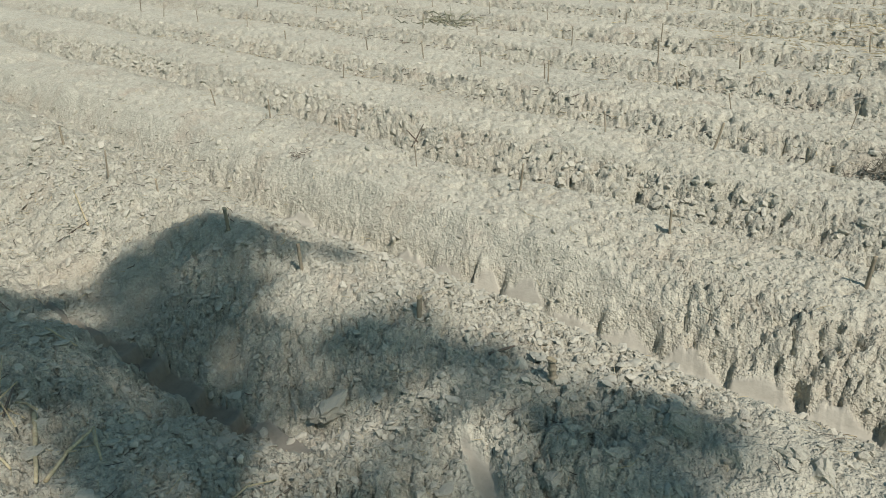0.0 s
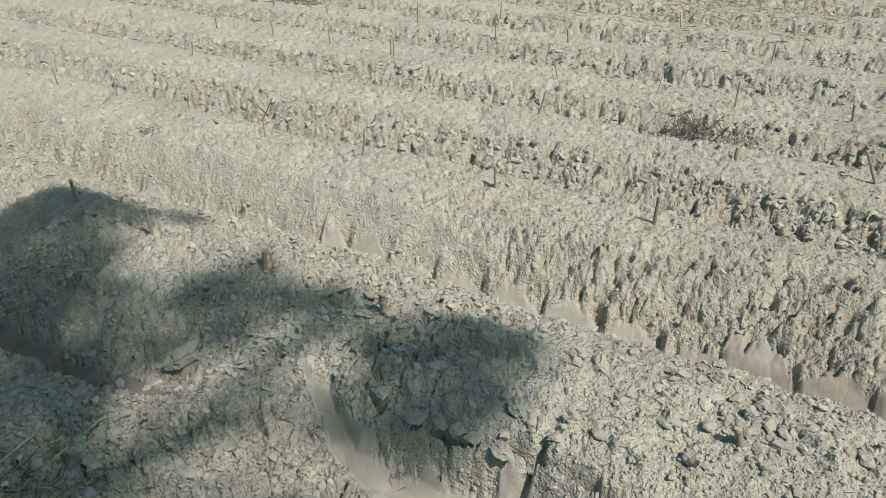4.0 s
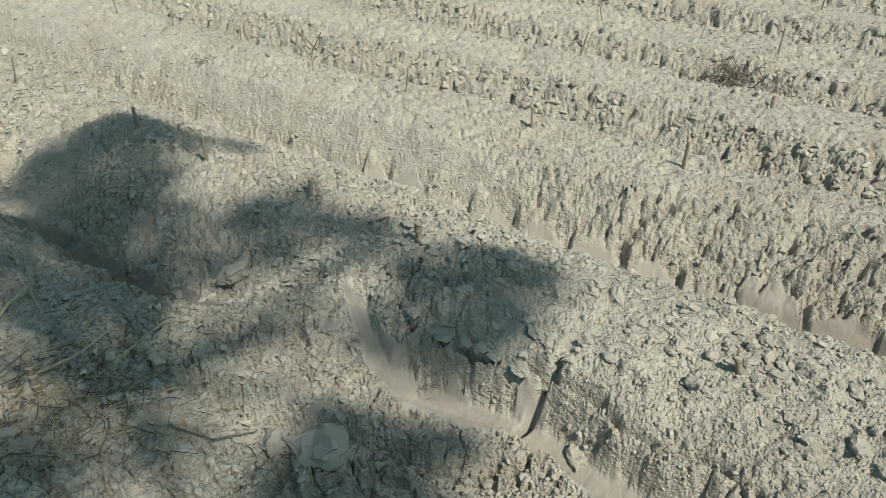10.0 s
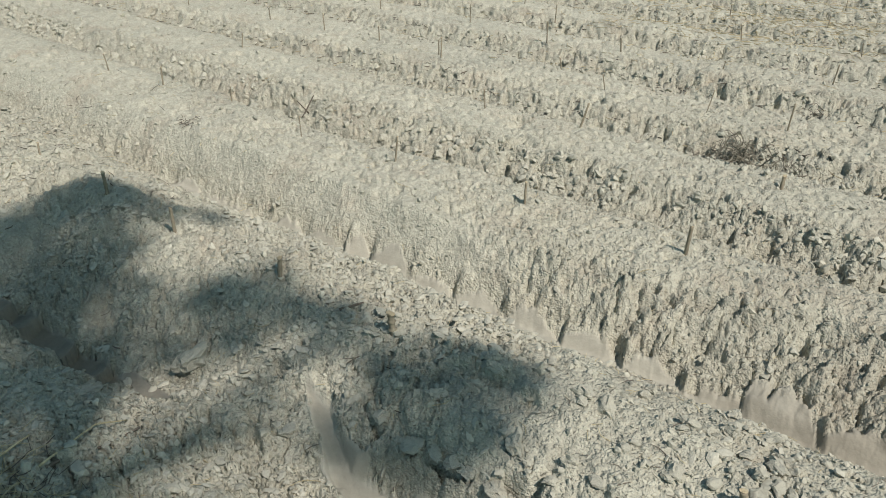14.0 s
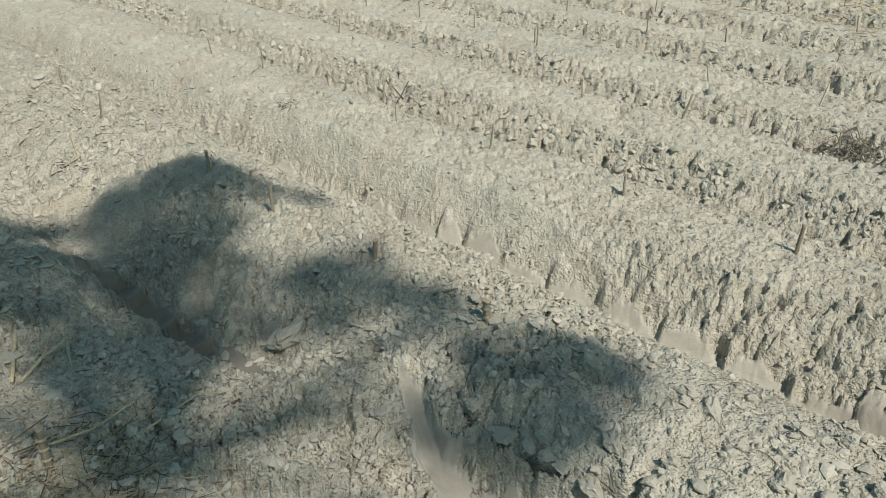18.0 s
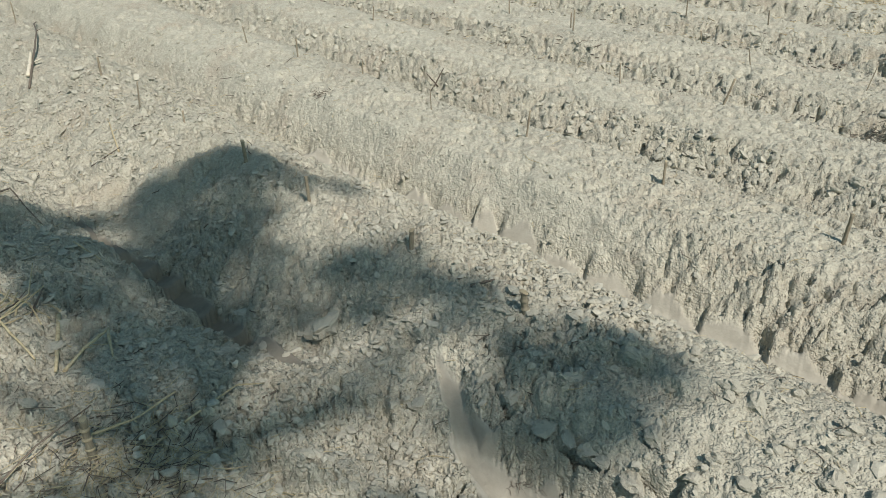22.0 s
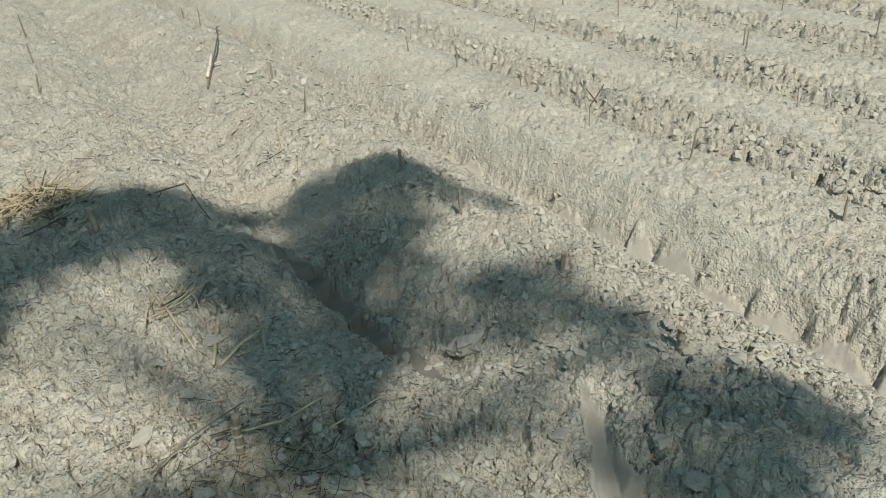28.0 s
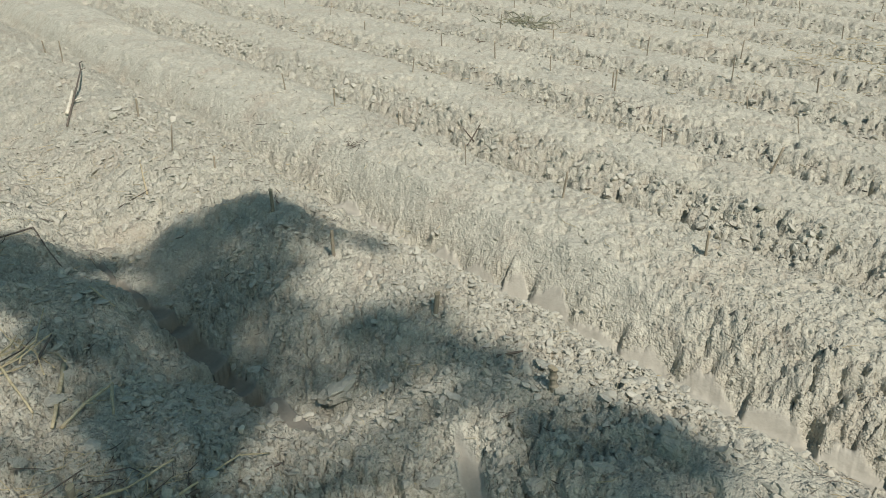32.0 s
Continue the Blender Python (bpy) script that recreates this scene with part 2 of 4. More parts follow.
# bottoms of the near furrow, where the hoe left it smooth: x, y, half width, depth
CHANNEL_LEFT = ((-1.72, 3.10, 0.012, -0.13), (-1.54, 2.92, 0.022, -0.165), (-1.34, 2.76, 0.032, -0.20), (-1.10, 2.58, 0.042, -0.23),
                (-0.86, 2.36, 0.048, -0.25), (-0.69, 2.18, 0.042, -0.25), (-0.60, 2.10, 0.02, -0.23))
BOWL = ((-0.52, 2.08, 0.03, -0.205), (-0.42, 1.95, 0.035, -0.175), (-0.36, 1.88, 0.01, -0.15))
CHANNEL_RIGHT = ((0.13, 1.78, 0.015, -0.09), (0.185, 1.62, 0.025, -0.15), (0.235, 1.47, 0.04, -0.22), (0.33, 1.36, 0.05, -0.255), (0.46, 1.27, 0.045, -0.26), (0.61, 1.17, 0.035, -0.25),
                 (0.71, 1.06, 0.04, -0.26), (0.82, 0.90, 0.05, -0.27), (1.06, 0.64, 0.06, -0.26))


def channel(x, y, path):
    """Distance from the edge of a furrow's bottom, and the bottom's height there."""
    best, low = np.full_like(x, 9.0), np.zeros_like(x)
    for (x0, y0, r0, z0), (x1, y1, r1, z1) in zip(path, path[1:]):
        dx, dy = x1 - x0, y1 - y0
        t = np.clip(((x - x0) * dx + (y - y0) * dy) / (dx * dx + dy * dy), 0, 1)
        d = np.hypot(x - x0 - t * dx, y - y0 - t * dy) - (r0 + t * (r1 - r0))
        low = np.where(d < best, z0 + t * (z1 - z0), low)
        best = np.minimum(best, d)
    return best, low


def hump(u, v, u0, v0, wu, wv):
    return np.exp(-((u - u0) / wu) ** 2 - ((v - v0) / wv) ** 2)


def height(x, y):
    """Height of the soil, how smoothly it was cut, how flat it was raked, how much darker it is."""
    u, v = (x - y) / math.sqrt(2), (x + y) / math.sqrt(2)
    r = np.hypot(x, y)
    near = 1 - smooth(9, 16, r)
    # loose soil lies on the worked plot; beside and behind it the ground is trodden
    turn = np.degrees(np.arctan2(x - 0.1, y + 0.3)) - 11
    worked = smooth(76, 66, np.abs((turn + 180) % 360 - 180))
    slow = vnoise(u / 0.9, v / 2.0, 1)
    ripple = vnoise(u / 0.22, v / 0.5, 2)
    small = vnoise(u / 0.09, v / 0.09, 23)
    tiny = vnoise(u / 0.03, v / 0.03, 25)
    patch = vnoise(x / 0.4, y / 0.4, 75)
    # the wall of the second furrow grows wider along its length
    wide = 0.26 * smooth(-0.9, 0.6, u)
    w = np.where(v < 2.38, v, np.where(v < 2.54 + wide, 2.38 + (v - 2.38) * 0.16 / (0.16 + wide), v - wide * smooth(3.15, 2.8, v)))
    w = w + (0.04 * slow + 0.025 * ripple) * smooth(0.08, 0.4, np.abs(v - 2.40)) + 0.012 * vnoise(u / 0.35, v / 0.2, 21)
    # scoops that the hoe left along the foot of that wall
    m = np.array(HOE)
    k = np.clip(np.searchsorted(m, u + 0.3 * (v - 2.36) + 0.015 * small) - 1, 0, len(m) - 2)
    s = np.clip((u + 0.3 * (v - 2.36) + 0.015 * small - m[k]) / (m[k + 1] - m[k]), 0, 1)
    bite = TABLE[k & 255, 9]
    bite2 = TABLE[k & 255, 23]
    low = smooth(2.22, 2.30, v) * smooth(2.50, 2.42, v)
    foot = smooth(2.22, 2.30, v) * smooth(2.435, 2.385, v + 0.02 * small)
    w = w + foot * (0.012 + 0.055 * bite2) * (0.5 + 0.5 * smooth(-2.6, -1.6, u)) * ((0.45 - s) * smooth(0.0, 0.12, s) - 0.4 * (1 - smooth(0.0, 0.12, s)))
    ph = (v - 5.25) / PITCH
    ph = ph - np.floor(ph)
    far = -0.07 + 0.075 * smooth(0.0, 0.18, ph) - 0.065 * smooth(0.55, 0.97, ph)
    beyond = smooth(4.85, 5.1, w)
    z = np.interp(w, PROFILE_V, PROFILE_Z) * (1 - beyond) + (far + 0.03) * beyond
    z = np.where(w < -1.6, 0.02, z)
    # the furrows grow shallow away to one end
    z = z * (1 - 0.3 * smooth(-2.9, -4.4, u))
    # saddle that blocks the near furrow, the bulge beyond it, the slab that stands over the pit
    z += 0.12 * hump(u, v, -1.36, 1.06, 0.22, 0.2)
    z += 0.085 * hump(u, v, -0.72, 1.41, 0.31, 0.11) + 0.035 * hump(u, v, -0.15, 1.45, 0.2, 0.12)
    z += 0.02 * vnoise(x / 0.5, y / 0.5, 3) * smooth(0.0, 0.3, np.abs(v - 2.4))
    top = -0.272 + 0.15 * np.sin(math.pi * np.clip(0.08 + 0.92 * s, 0, 1)) * (0.15 + 0.85 * bite) * (0.35 + 0.65 * smooth(-2.7, -2.2, u)) + 0.016 * small + 0.01 * tiny + 0.05 * smooth(-0.3, 0.1, u)
    cut = low * smooth(top + 0.01, top - 0.01, z) * (u > m[0]) * (u < m[-1])
    # smooth slopes of dust beside the saddle and down into the pit
    dust = hump(u, v, -1.56, 1.24, 0.16, 0.10) + hump(u, v, -1.10, 1.30, 0.10, 0.09) + 0.6 * hump(u, v, -0.92, 1.12, 0.07, 0.10)
    strike = vnoise(u / 0.035, v / 0.3, 24)
    # soil and cut faces grow darker towards the other end, unevenly
    darker = 0.45 * cut * smooth(-0.4, 0.1, u) + np.clip(0.20 + 0.16 * ripple + 0.10 * small, 0, 1) * smooth(-0.7, 0.5, u) * (1 - 0.5 * smooth(3.0, 6.0, v))
    for path in (CHANNEL_LEFT, BOWL, CHANNEL_RIGHT):
        d, zb = channel(x, y, path)
        right = path is CHANNEL_RIGHT
        d = d + 0.014 * small + 0.006 * tiny
        beyond = v > 1.18 if right else v > 1.06
        if path is CHANNEL_LEFT:
            along = u * 4.6 + 0.35 * ripple + 2.0 * (v - 1.05)
            zb = zb + 0.055 * (smooth(0.0, 0.95, along - np.floor(along)) - 0.6)
        wall = np.clip(d - 0.004, 0, 0.06) * 3.1 + np.clip(d - 0.064, 0, 9) * 0.95 + (0.016 * strike + 0.02 * small) * smooth(0.0, 0.03, d) * smooth(0.14, 0.07, d)
        wall = wall - 0.12 * np.exp(-((d - 0.082 - 0.014 * ripple) / 0.011) ** 2) * smooth(-0.4, 0.0, vnoise(u / 0.07, v / 0.2, 52)) * (u > -0.98)
        if not right:
            wall = np.clip(d, 0, 0.035) * 2.6 + np.clip(d - 0.035, 0, 9) * 1.2
        slope = np.clip(d, 0, 0.018) * 2.6 + np.clip(d - 0.018, 0, 0.04) * 0.5 + np.clip(d - 0.058, 0, 9) * (1.0 if right else 1.25)
        bowl = zb + np.where(beyond, wall, slope) + 0.2 * np.clip(d + 0.06, 0, 0.06)
        inside = smooth(0.012, -0.002, d) if not right else np.where(beyond, smooth(0.02, 0.0, d - 0.04 * smooth(-0.1, 0.3, vnoise(u / 0.13, v / 0.1, 53))), smooth(0.055, 0.03, d + 0.01 * ripple))
        cut = np.maximum(cut, inside * (bowl < z + 0.02))
        # furrow bottoms are coloured darker than the soil beside them
        darker = np.maximum(darker, smooth(0.008, -0.008, d) * (bowl < z + 0.02) * (0.35 if right else 0.9))
        z = np.minimum(z, np.where(d < 0.32, bowl, 9))
    # the cleft between the slab and the block beside it
    z -= 0.09 * np.exp(-((u + 0.36 - 0.35 * (v - 1.30) - 0.01 * small) / 0.014) ** 2) * smooth(1.24, 1.29, v) * smooth(1.48, 1.38, v)
    # the nose of the nearest ridge breaks off towards the one who looks on
    scarp = (y - 1.20 + 0.30 * x) + 0.03 * ripple + 0.02 * small
    z -= 0.09 * smooth(0.02, -0.03, scarp) * smooth(-0.42, -0.25, x) * smooth(0.75, 0.4, x) * smooth(0.55, 0.8, y)
    calm = np.clip(0.9 * dust, 0, 0.75)
    for x0, y0, reach, high, lean in LEDGES:
        c, sn = math.cos(radians(lean)), math.sin(radians(lean))
        p = (x - x0) * c + (y - y0) * sn + 0.012 * tiny
        z += high * np.exp(-((x - x0) ** 2 + (y - y0) ** 2) / reach ** 2) * (smooth(-0.008, 0.008, p) - 0.35)
    # ridge tops are raked flat, the walls stay broken
    broken = np.where(w < 3.4, smooth(3.12, 3.22, w) * smooth(3.66, 3.54, w), np.where(w < 4.12, smooth(3.66, 3.54, w), smooth(-0.02, 0.04, ph) * smooth(0.42, 0.26, ph)))
    broken = np.where((w > 4.1) & (w < 4.9), smooth(4.1, 4.17, w) * smooth(4.52, 4.42, w), broken)
    raked = np.clip((1 - broken) * smooth(2.56, 2.66, w) * (0.8 + 0.4 * vnoise(u / 0.5, v / 0.25, 93)), 0, 1)
    raked = raked * (1 - 0.5 * smooth(-2.2, -0.9, u))
    rough = (1 - 0.93 * cut + 0.12 * low * cut) * (1 - calm) * worked
    right = smooth(-0.95, -0.35, u) * smooth(1.25, 1.45, v) * smooth(2.25, 2.1, v)
    shaded = smooth(-0.9, -1.3, u) * smooth(2.0, 1.8, v)
    lumpy = vnoise(x / 0.13, y / 0.13, 4)
    flatter = 1 - 0.5 * smooth(2.5, 2.8, v)
    z += 0.012 * lumpy * rough * flatter * (1 - 0.5 * raked)
    # the second wall: streaked and pitted, with a broken rim
    bare = smooth(-1.5, -0.7, u)
    wall2 = smooth(2.36, 2.42, v) * smooth(2.66 + wide, 2.54 + wide, v) * (1 - cut) * worked
    rim = np.exp(-((v - 2.545 - wide - 0.025 * ripple) / 0.03) ** 2) * smooth(-1.6, -0.8, u) * worked
    pit = vnoise(u / 0.05, v / 0.03, 74)
    z += rim * (0.012 * tiny + 0.014 * small - 0.05 * smooth(0.25, 0.45, pit))
    h1, c1 = plates(x, y, 0.10, 9)
    h2, c2 = plates(x, y, 0.047, 17)
    h3, c3 = plates(x, y, 0.023, 29)
    z += wall2 * ((0.0018 + 0.0075 * bare) * strike + 0.0012 * vnoise(u / 0.013, v / 0.2, 5) + (0.006 + 0.008 * bare) * vnoise(u / 0.11, v / 0.06, 15)
                  - 0.024 * bare * smooth(0.35, 0.55, pit) + bare * (0.008 * h1 - 0.016 * c1 + 0.006 * h2 - 0.010 * c2))
    for uc, half, deep in CREVICES:
        z -= deep * np.exp(-((u - uc - 0.1 * (v - 2.5) - 0.05 * small) / half) ** 2) * smooth(2.38, 2.44, v) * smooth(2.62 + wide, 2.52 + wide, v)
    # the third wall and those beyond: blocky, full of dark holes
    hole = vnoise(u / 0.06, v / 0.05, 26)
    far_hole = vnoise(u / 0.06, v / 0.045, 27)
    wall3 = smooth(3.23, 3.28, v) * smooth(3.66, 3.5, v) * worked
    z += wall3 * (0.016 * vnoise(u / 0.16, v / 0.3, 16) + 0.010 * h1 - 0.055 * smooth(0.38, 0.52, hole) + 0.010 * h2 - 0.014 * c2)
    z -= 0.05 * np.exp(-((v - 3.255 - 0.03 * ripple) / 0.018) ** 2) * smooth(-0.1, 0.4, slow + 0.3 * ripple) * worked
    farwall = smooth(4.1, 4.2, v) * smooth(0.42, 0.25, ph) * smooth(20, 8, r) * worked
    z += farwall * (0.008 * h1 + 0.010 * h2 - 0.012 * c2 + 0.020 * lumps(x, y, 0.055, 7, 0.5) - 0.06 * smooth(0.36, 0.50, far_hole))
    # broken crust: tilted plates with open cracks
    crust = rough * near * flatter * (1 - 0.75 * raked) * (1 - 0.82 * right) * (1 - 0.8 * wall2) * np.where(v > 3.5, 0.6, 1)
    open1 = smooth(-0.35, 0.25, patch)
    open2 = smooth(-0.3, 0.3, vnoise(x / 0.23, y / 0.23, 76))
    z += crust * ((0.005 + 0.006 * open1) * h1 - 0.024 * open1 * c1 + (0.004 + 0.006 * open2) * h2 - 0.015 * open2 * c2 + 0.0042 * h3 - 0.005 * c3 * (1 - 0.5 * right))
    # lumps of a fist's size, and marks of the hoe across the ridge
    fist = lumps(x, y, 0.066, 5, 0.42)
    z += rough * near * (1 - 0.7 * raked) * (1 - 0.7 * wall2) * (0.4 + 0.6 * open2) * (0.034 - 0.026 * right) * flatter * fist
    struck = smooth(-2.3, -2.9, u) * smooth(2.3, 2.1, v)
    z += struck * rough * (0.011 * vnoise(u / 0.055, v / 0.22, 54) - 0.018 * smooth(0.35, 0.55, vnoise(u / 0.045, v / 0.16, 55)))
    # small dark pits between the crumbs
    gap = smooth(0.42, 0.56, vnoise(x / 0.024, y / 0.034, 41)) * smooth(-0.5, 0.3, vnoise(x / 0.17, y / 0.17, 42) + 0.3 * smooth(2.4, 3.2, v))
    even = (1 - 0.8 * wall2 * (1 - bare)) * (1 - 0.5 * right)
    z -= rough * near * even * 0.018 * gap * (1 - 0.25 * raked)
    hollow = smooth(0.50, 0.62, vnoise(u / 0.075, v / 0.05, 43)) * smooth(0.0, 0.4, vnoise(x / 0.5, y / 0.5, 44) + 0.25 * smooth(2.4, 3.2, v))
    z -= rough * near * even * (0.028 + 0.01 * smooth(2.5, 2.8, v)) * hollow * (1 - 0.3 * raked)
    # loose grains, single lumps on the sunlit part, raked streaks
    z += rough * near * (0.0025 * vnoise(x / 0.017, y / 0.017, 9) + 0.003 * tiny)
    grain = lumps(x, y, 0.034, 3, 0.45 + 0.25 * right)
    z += rough * near * even * flatter * (1 - 0.6 * raked) * (1 - 0.4 * shaded) * ((0.020 - 0.004 * right) * grain + 0.03 * right * lumps(x, y, 0.08, 2, 0.10))
    z += raked * rough * near * (0.004 * vnoise(u / 0.12, v / 0.035, 94) + 0.003 * vnoise(x / 0.03, y / 0.03, 95) - 0.012 * smooth(0.45, 0.6, vnoise(u / 0.05, v / 0.035, 99)) + 0.008 * grain)
    z += (1 - near) * 0.03 * vnoise(x / 0.35, y / 0.35, 12)
    return z, cut, np.maximum(raked, 0.7 * wall2 * (1 - bare)), darker


GX, GY = 0.1, -0.3
ANGLES = np.radians(np.concatenate([np.arange(-56, 72, 0.115), np.arange(72, 304, 1.0)]))
RADII = np.concatenate([[0.04, 0.1, 0.18, 0.27, 0.36, 0.45, 0.54], np.exp(np.arange(math.log(0.62), math.log(5), 0.0043)),
                        np.exp(np.arange(math.log(5), math.log(16), 0.006)), np.exp(np.arange(math.log(16), math.log(1500), 0.06))])
GRID = {}


def build_ground():
    na, nr = len(ANGLES), len(RADII)
    A, R = np.meshgrid(ANGLES, RADII)
    x, y = GX + R * np.sin(A), GY + R * np.cos(A)
    z, cut, raked, darker = height(x.ravel(), y.ravel())
    z = z * (1 - smooth(30, 60, R.ravel()))
    GRID["z"], GRID["cut"] = z.reshape(nr, na), cut.reshape(nr, na)
    co = np.stack([x.ravel(), y.ravel(), z], 1)
    i, j = np.meshgrid(np.arange(nr - 1), np.arange(na), indexing="ij")
    j2 = (j + 1) % na
    quads = np.stack([i * na + j2, i * na + j, (i + 1) * na + j, (i + 1) * na + j2], -1).reshape(-1, 4)
    me = bpy.data.meshes.new("ground")
    nv, nf = len(co), len(quads)
    me.vertices.add(nv)
    me.vertices.foreach_set("co", co.ravel())
    me.loops.add(nf * 4 + na)
    me.loops.foreach_set("vertex_index", np.concatenate([quads.ravel(), np.arange(na)[::-1]]).astype(np.int32))
    me.polygons.add(nf + 1)
    me.polygons.foreach_set("loop_start", np.concatenate([np.arange(nf) * 4, [nf * 4]]).astype(np.int32))
    at = me.attributes.new("cut", "FLOAT", "POINT")
    at.data.foreach_set("value", cut.astype(np.float32))
    for name, values in (("raked", raked), ("darker", darker)):
        at = me.attributes.new(name, "FLOAT", "POINT")
        at.data.foreach_set("value", values.astype(np.float32))
    me.materials.append(SOIL)
    me.update(calc_edges=True)
    me.validate()
    me.polygons.foreach_set("use_smooth", np.ones(len(me.polygons), bool))
    ob = new("ground", me)
    return tagged(ob, "dry pale clay field hoed into ridges and furrows", "ground", kind="structure")


ground = build_ground()


def ground_at(x, y):
    """Height of the built ground at arrays of places, and how smoothly it is cut there."""
    x, y = np.asarray(x, float), np.asarray(y, float)
    turn = np.mod(np.arctan2(x - GX, y - GY) - ANGLES[0], 2 * math.pi) + ANGLES[0]
    i = np.clip(np.interp(np.hypot(x - GX, y - GY), RADII, np.arange(len(RADII))), 0, len(RADII) - 1.001)
    j = np.clip(np.interp(turn, ANGLES, np.arange(len(ANGLES))), 0, len(ANGLES) - 1.001)
    a, b = i.astype(int), j.astype(int)
    fi, fj = i - a, j - b
    Z = GRID["z"]
    z = (Z[a, b] * (1 - fj) + Z[a, b + 1] * fj) * (1 - fi) + (Z[a + 1, b] * (1 - fj) + Z[a + 1, b + 1] * fj) * fi
    return z, GRID["cut"][a, b]


def ground_z(x, y):
    return float(ground_at([x], [y])[0][0])


# ---- tubes ----
def tube(points, radii, sides=8, caps=True):
    verts, faces = [], []
    pts = [Vector(p) for p in points]
    for i, p in enumerate(pts):
        d = (pts[min(i + 1, len(pts) - 1)] - pts[max(i - 1, 0)]).normalized()
        a = d.orthogonal().normalized()
        b = d.cross(a)
        for k in range(sides):
            t = 2 * math.pi * k / sides
            verts.append(p + radii[i] * (math.cos(t) * a + math.sin(t) * b))
    for i in range(len(pts) - 1):
        for k in range(sides):
            k2 = (k + 1) % sides
            faces.append((i * sides + k, i * sides + k2, (i + 1) * sides + k2, (i + 1) * sides + k))
    if caps:
        faces.append(tuple(reversed(range(sides))))
        faces.append(tuple(range((len(pts) - 1) * sides, len(pts) * sides)))
    return verts, faces


def joined(pieces):
    verts, faces = [], []
    for v, f in pieces:
        o = len(verts)
        verts += [tuple(q) for q in v]
        faces += [tuple(i + o for i in g) for g in f]
    return verts, faces


# ---- planted stakes ----
def stake_mesh(length, radius, seed, nodes=3):
    r = random.Random(seed)
    pts, rad = [], []
    n = 24 if nodes == 4 else 14
    bend = r.uniform(-0.06, 0.06)
    for i in range(n + 1):
        t = i / n
        h = -0.05 + (length + 0.05) * t
        pts.append((bend * length * t * t + r.uniform(-1, 1) * radius * 0.05, r.uniform(-1, 1) * radius * 0.06, h))
        bulge = max(0.0, math.cos(t * nodes * 2 * math.pi)) ** 6 * (0.5 if nodes == 4 else 0.2)
        rad.append(radius * (1.05 - 0.12 * t + bulge + r.uniform(-0.04, 0.04)))
    v, f = tube(pts, rad, 10)
    for k in range(10):
        v[-10 + k].z += (v[-10 + k].x - pts[-1][0]) * r.uniform(0.2, 0.6)
    return v, f


def add_stake(x, y, length, radius, lean_deg, lean_dir, seed, nodes=3, label="", cutface=True, scars=()):
    z = ground_z(x, y)
    top = new("cassava_stake")
    top.matrix_basis = pose(x, y, z, 0, 0, lean_dir) @ pose(0, 0, 0, 0, lean_deg, 0)
    radius *= 0.62 if y < 3.4 else 0.5
    v, f = stake_mesh(length, radius, seed, nodes)
    stem = part("stem", mesh_from("stem", v, f, BARK, True), top)
    if cutface:
        rim = [q + Vector((0, 0, 0.0015)) for q in v[-10:]]
        c = sum(rim, Vector()) / 10
        low = [c + (q - c) * 0.9 for q in rim]
        ring = [c + (q - c) * 0.45 + Vector((0, 0, 0.0012)) for q in rim]
        vv = low + ring
        ff = [(k, (k + 1) % 10, 10 + (k + 1) % 10, 10 + k) for k in range(10)] + [tuple(range(10, 20))]
        part("cut_end", mesh_from("cut_end", [tuple(q) for q in vv], ff, PITH), stem, "pale sawn end")
    for h in scars:
        v, f = tube([(0, 0, h), (0, 0, h + 0.003), (0.0005, 0, h + 0.007)], [radius * 1.06, radius * 1.36, radius * 1.06], 10)
        part("leaf_scar", mesh_from("leaf_scar", v, f, PITH, True), stem, "pale ring of a leaf scar")
    tagged(top, label or "short grey-brown woody stake planted upright in a soil ridge", "stake", "stakes along the ridges")
    return top


STAKES_FIRST = (  # on the nearest ridges: x, y, length, radius, lean
    (-1.59, 3.96, 0.17, 0.009, 4), (-0.81, 3.19, 0.105, 0.014, 3), (-0.44, 2.77, 0.12, 0.012, 5), (0.02, 2.33, 0.085, 0.016, 8),
    (1.26, 1.03, 0.06, 0.018, 16), (-2.07, 4.62, 0.13, 0.014, 2), (-1.26, 3.71, 0.06, 0.011, 14), (-1.93, 2.37, 0.10, 0.02, 4),
    (-3.62, 4.27, 0.14, 0.012, 9), (-4.09, 4.86, 0.15, 0.012, 8), (-4.78, 5.68, 0.2, 0.012, 6), (-3.36, 6.12, 0.16, 0.010, 2), (-3.86, 6.74, 0.14, 0.013, 4))
STAKES_SECOND = (
    (0.57, 3.50, 0.14, 0.010, 7), (1.14, 2.95, 0.11, 0.009, 3), (1.71, 2.40, 0.14, 0.013, 4), (2.46, 1.67, 0.16, 0.011, 10),
    (0.07, 3.99, 0.12, 0.006, 2), (-0.40, 4.78, 0.10, 0.008, 5), (-0.87, 5.03, 0.12, 0.011, 3), (-1.31, 5.42, 0.12, 0.009, 5))
STAKES_THIRD = (
    (1.70, 3.88, 0.15, 0.012, 16), (2.95, 2.52, 0.17, 0.012, 22), (2.94, 3.74, 0.17, 0.010, 2), (2.46, 2.96, 0.08, 0.016, 6), (3.50, 3.37, 0.11, 0.013, 8),
    (3.38, 2.00, 0.17, 0.017, 9), (1.21, 4.31, 0.12, 0.008, 12), (4.32, 3.55, 0.15, 0.010, 3), (4.88, 3.12, 0.11, 0.013, 6))
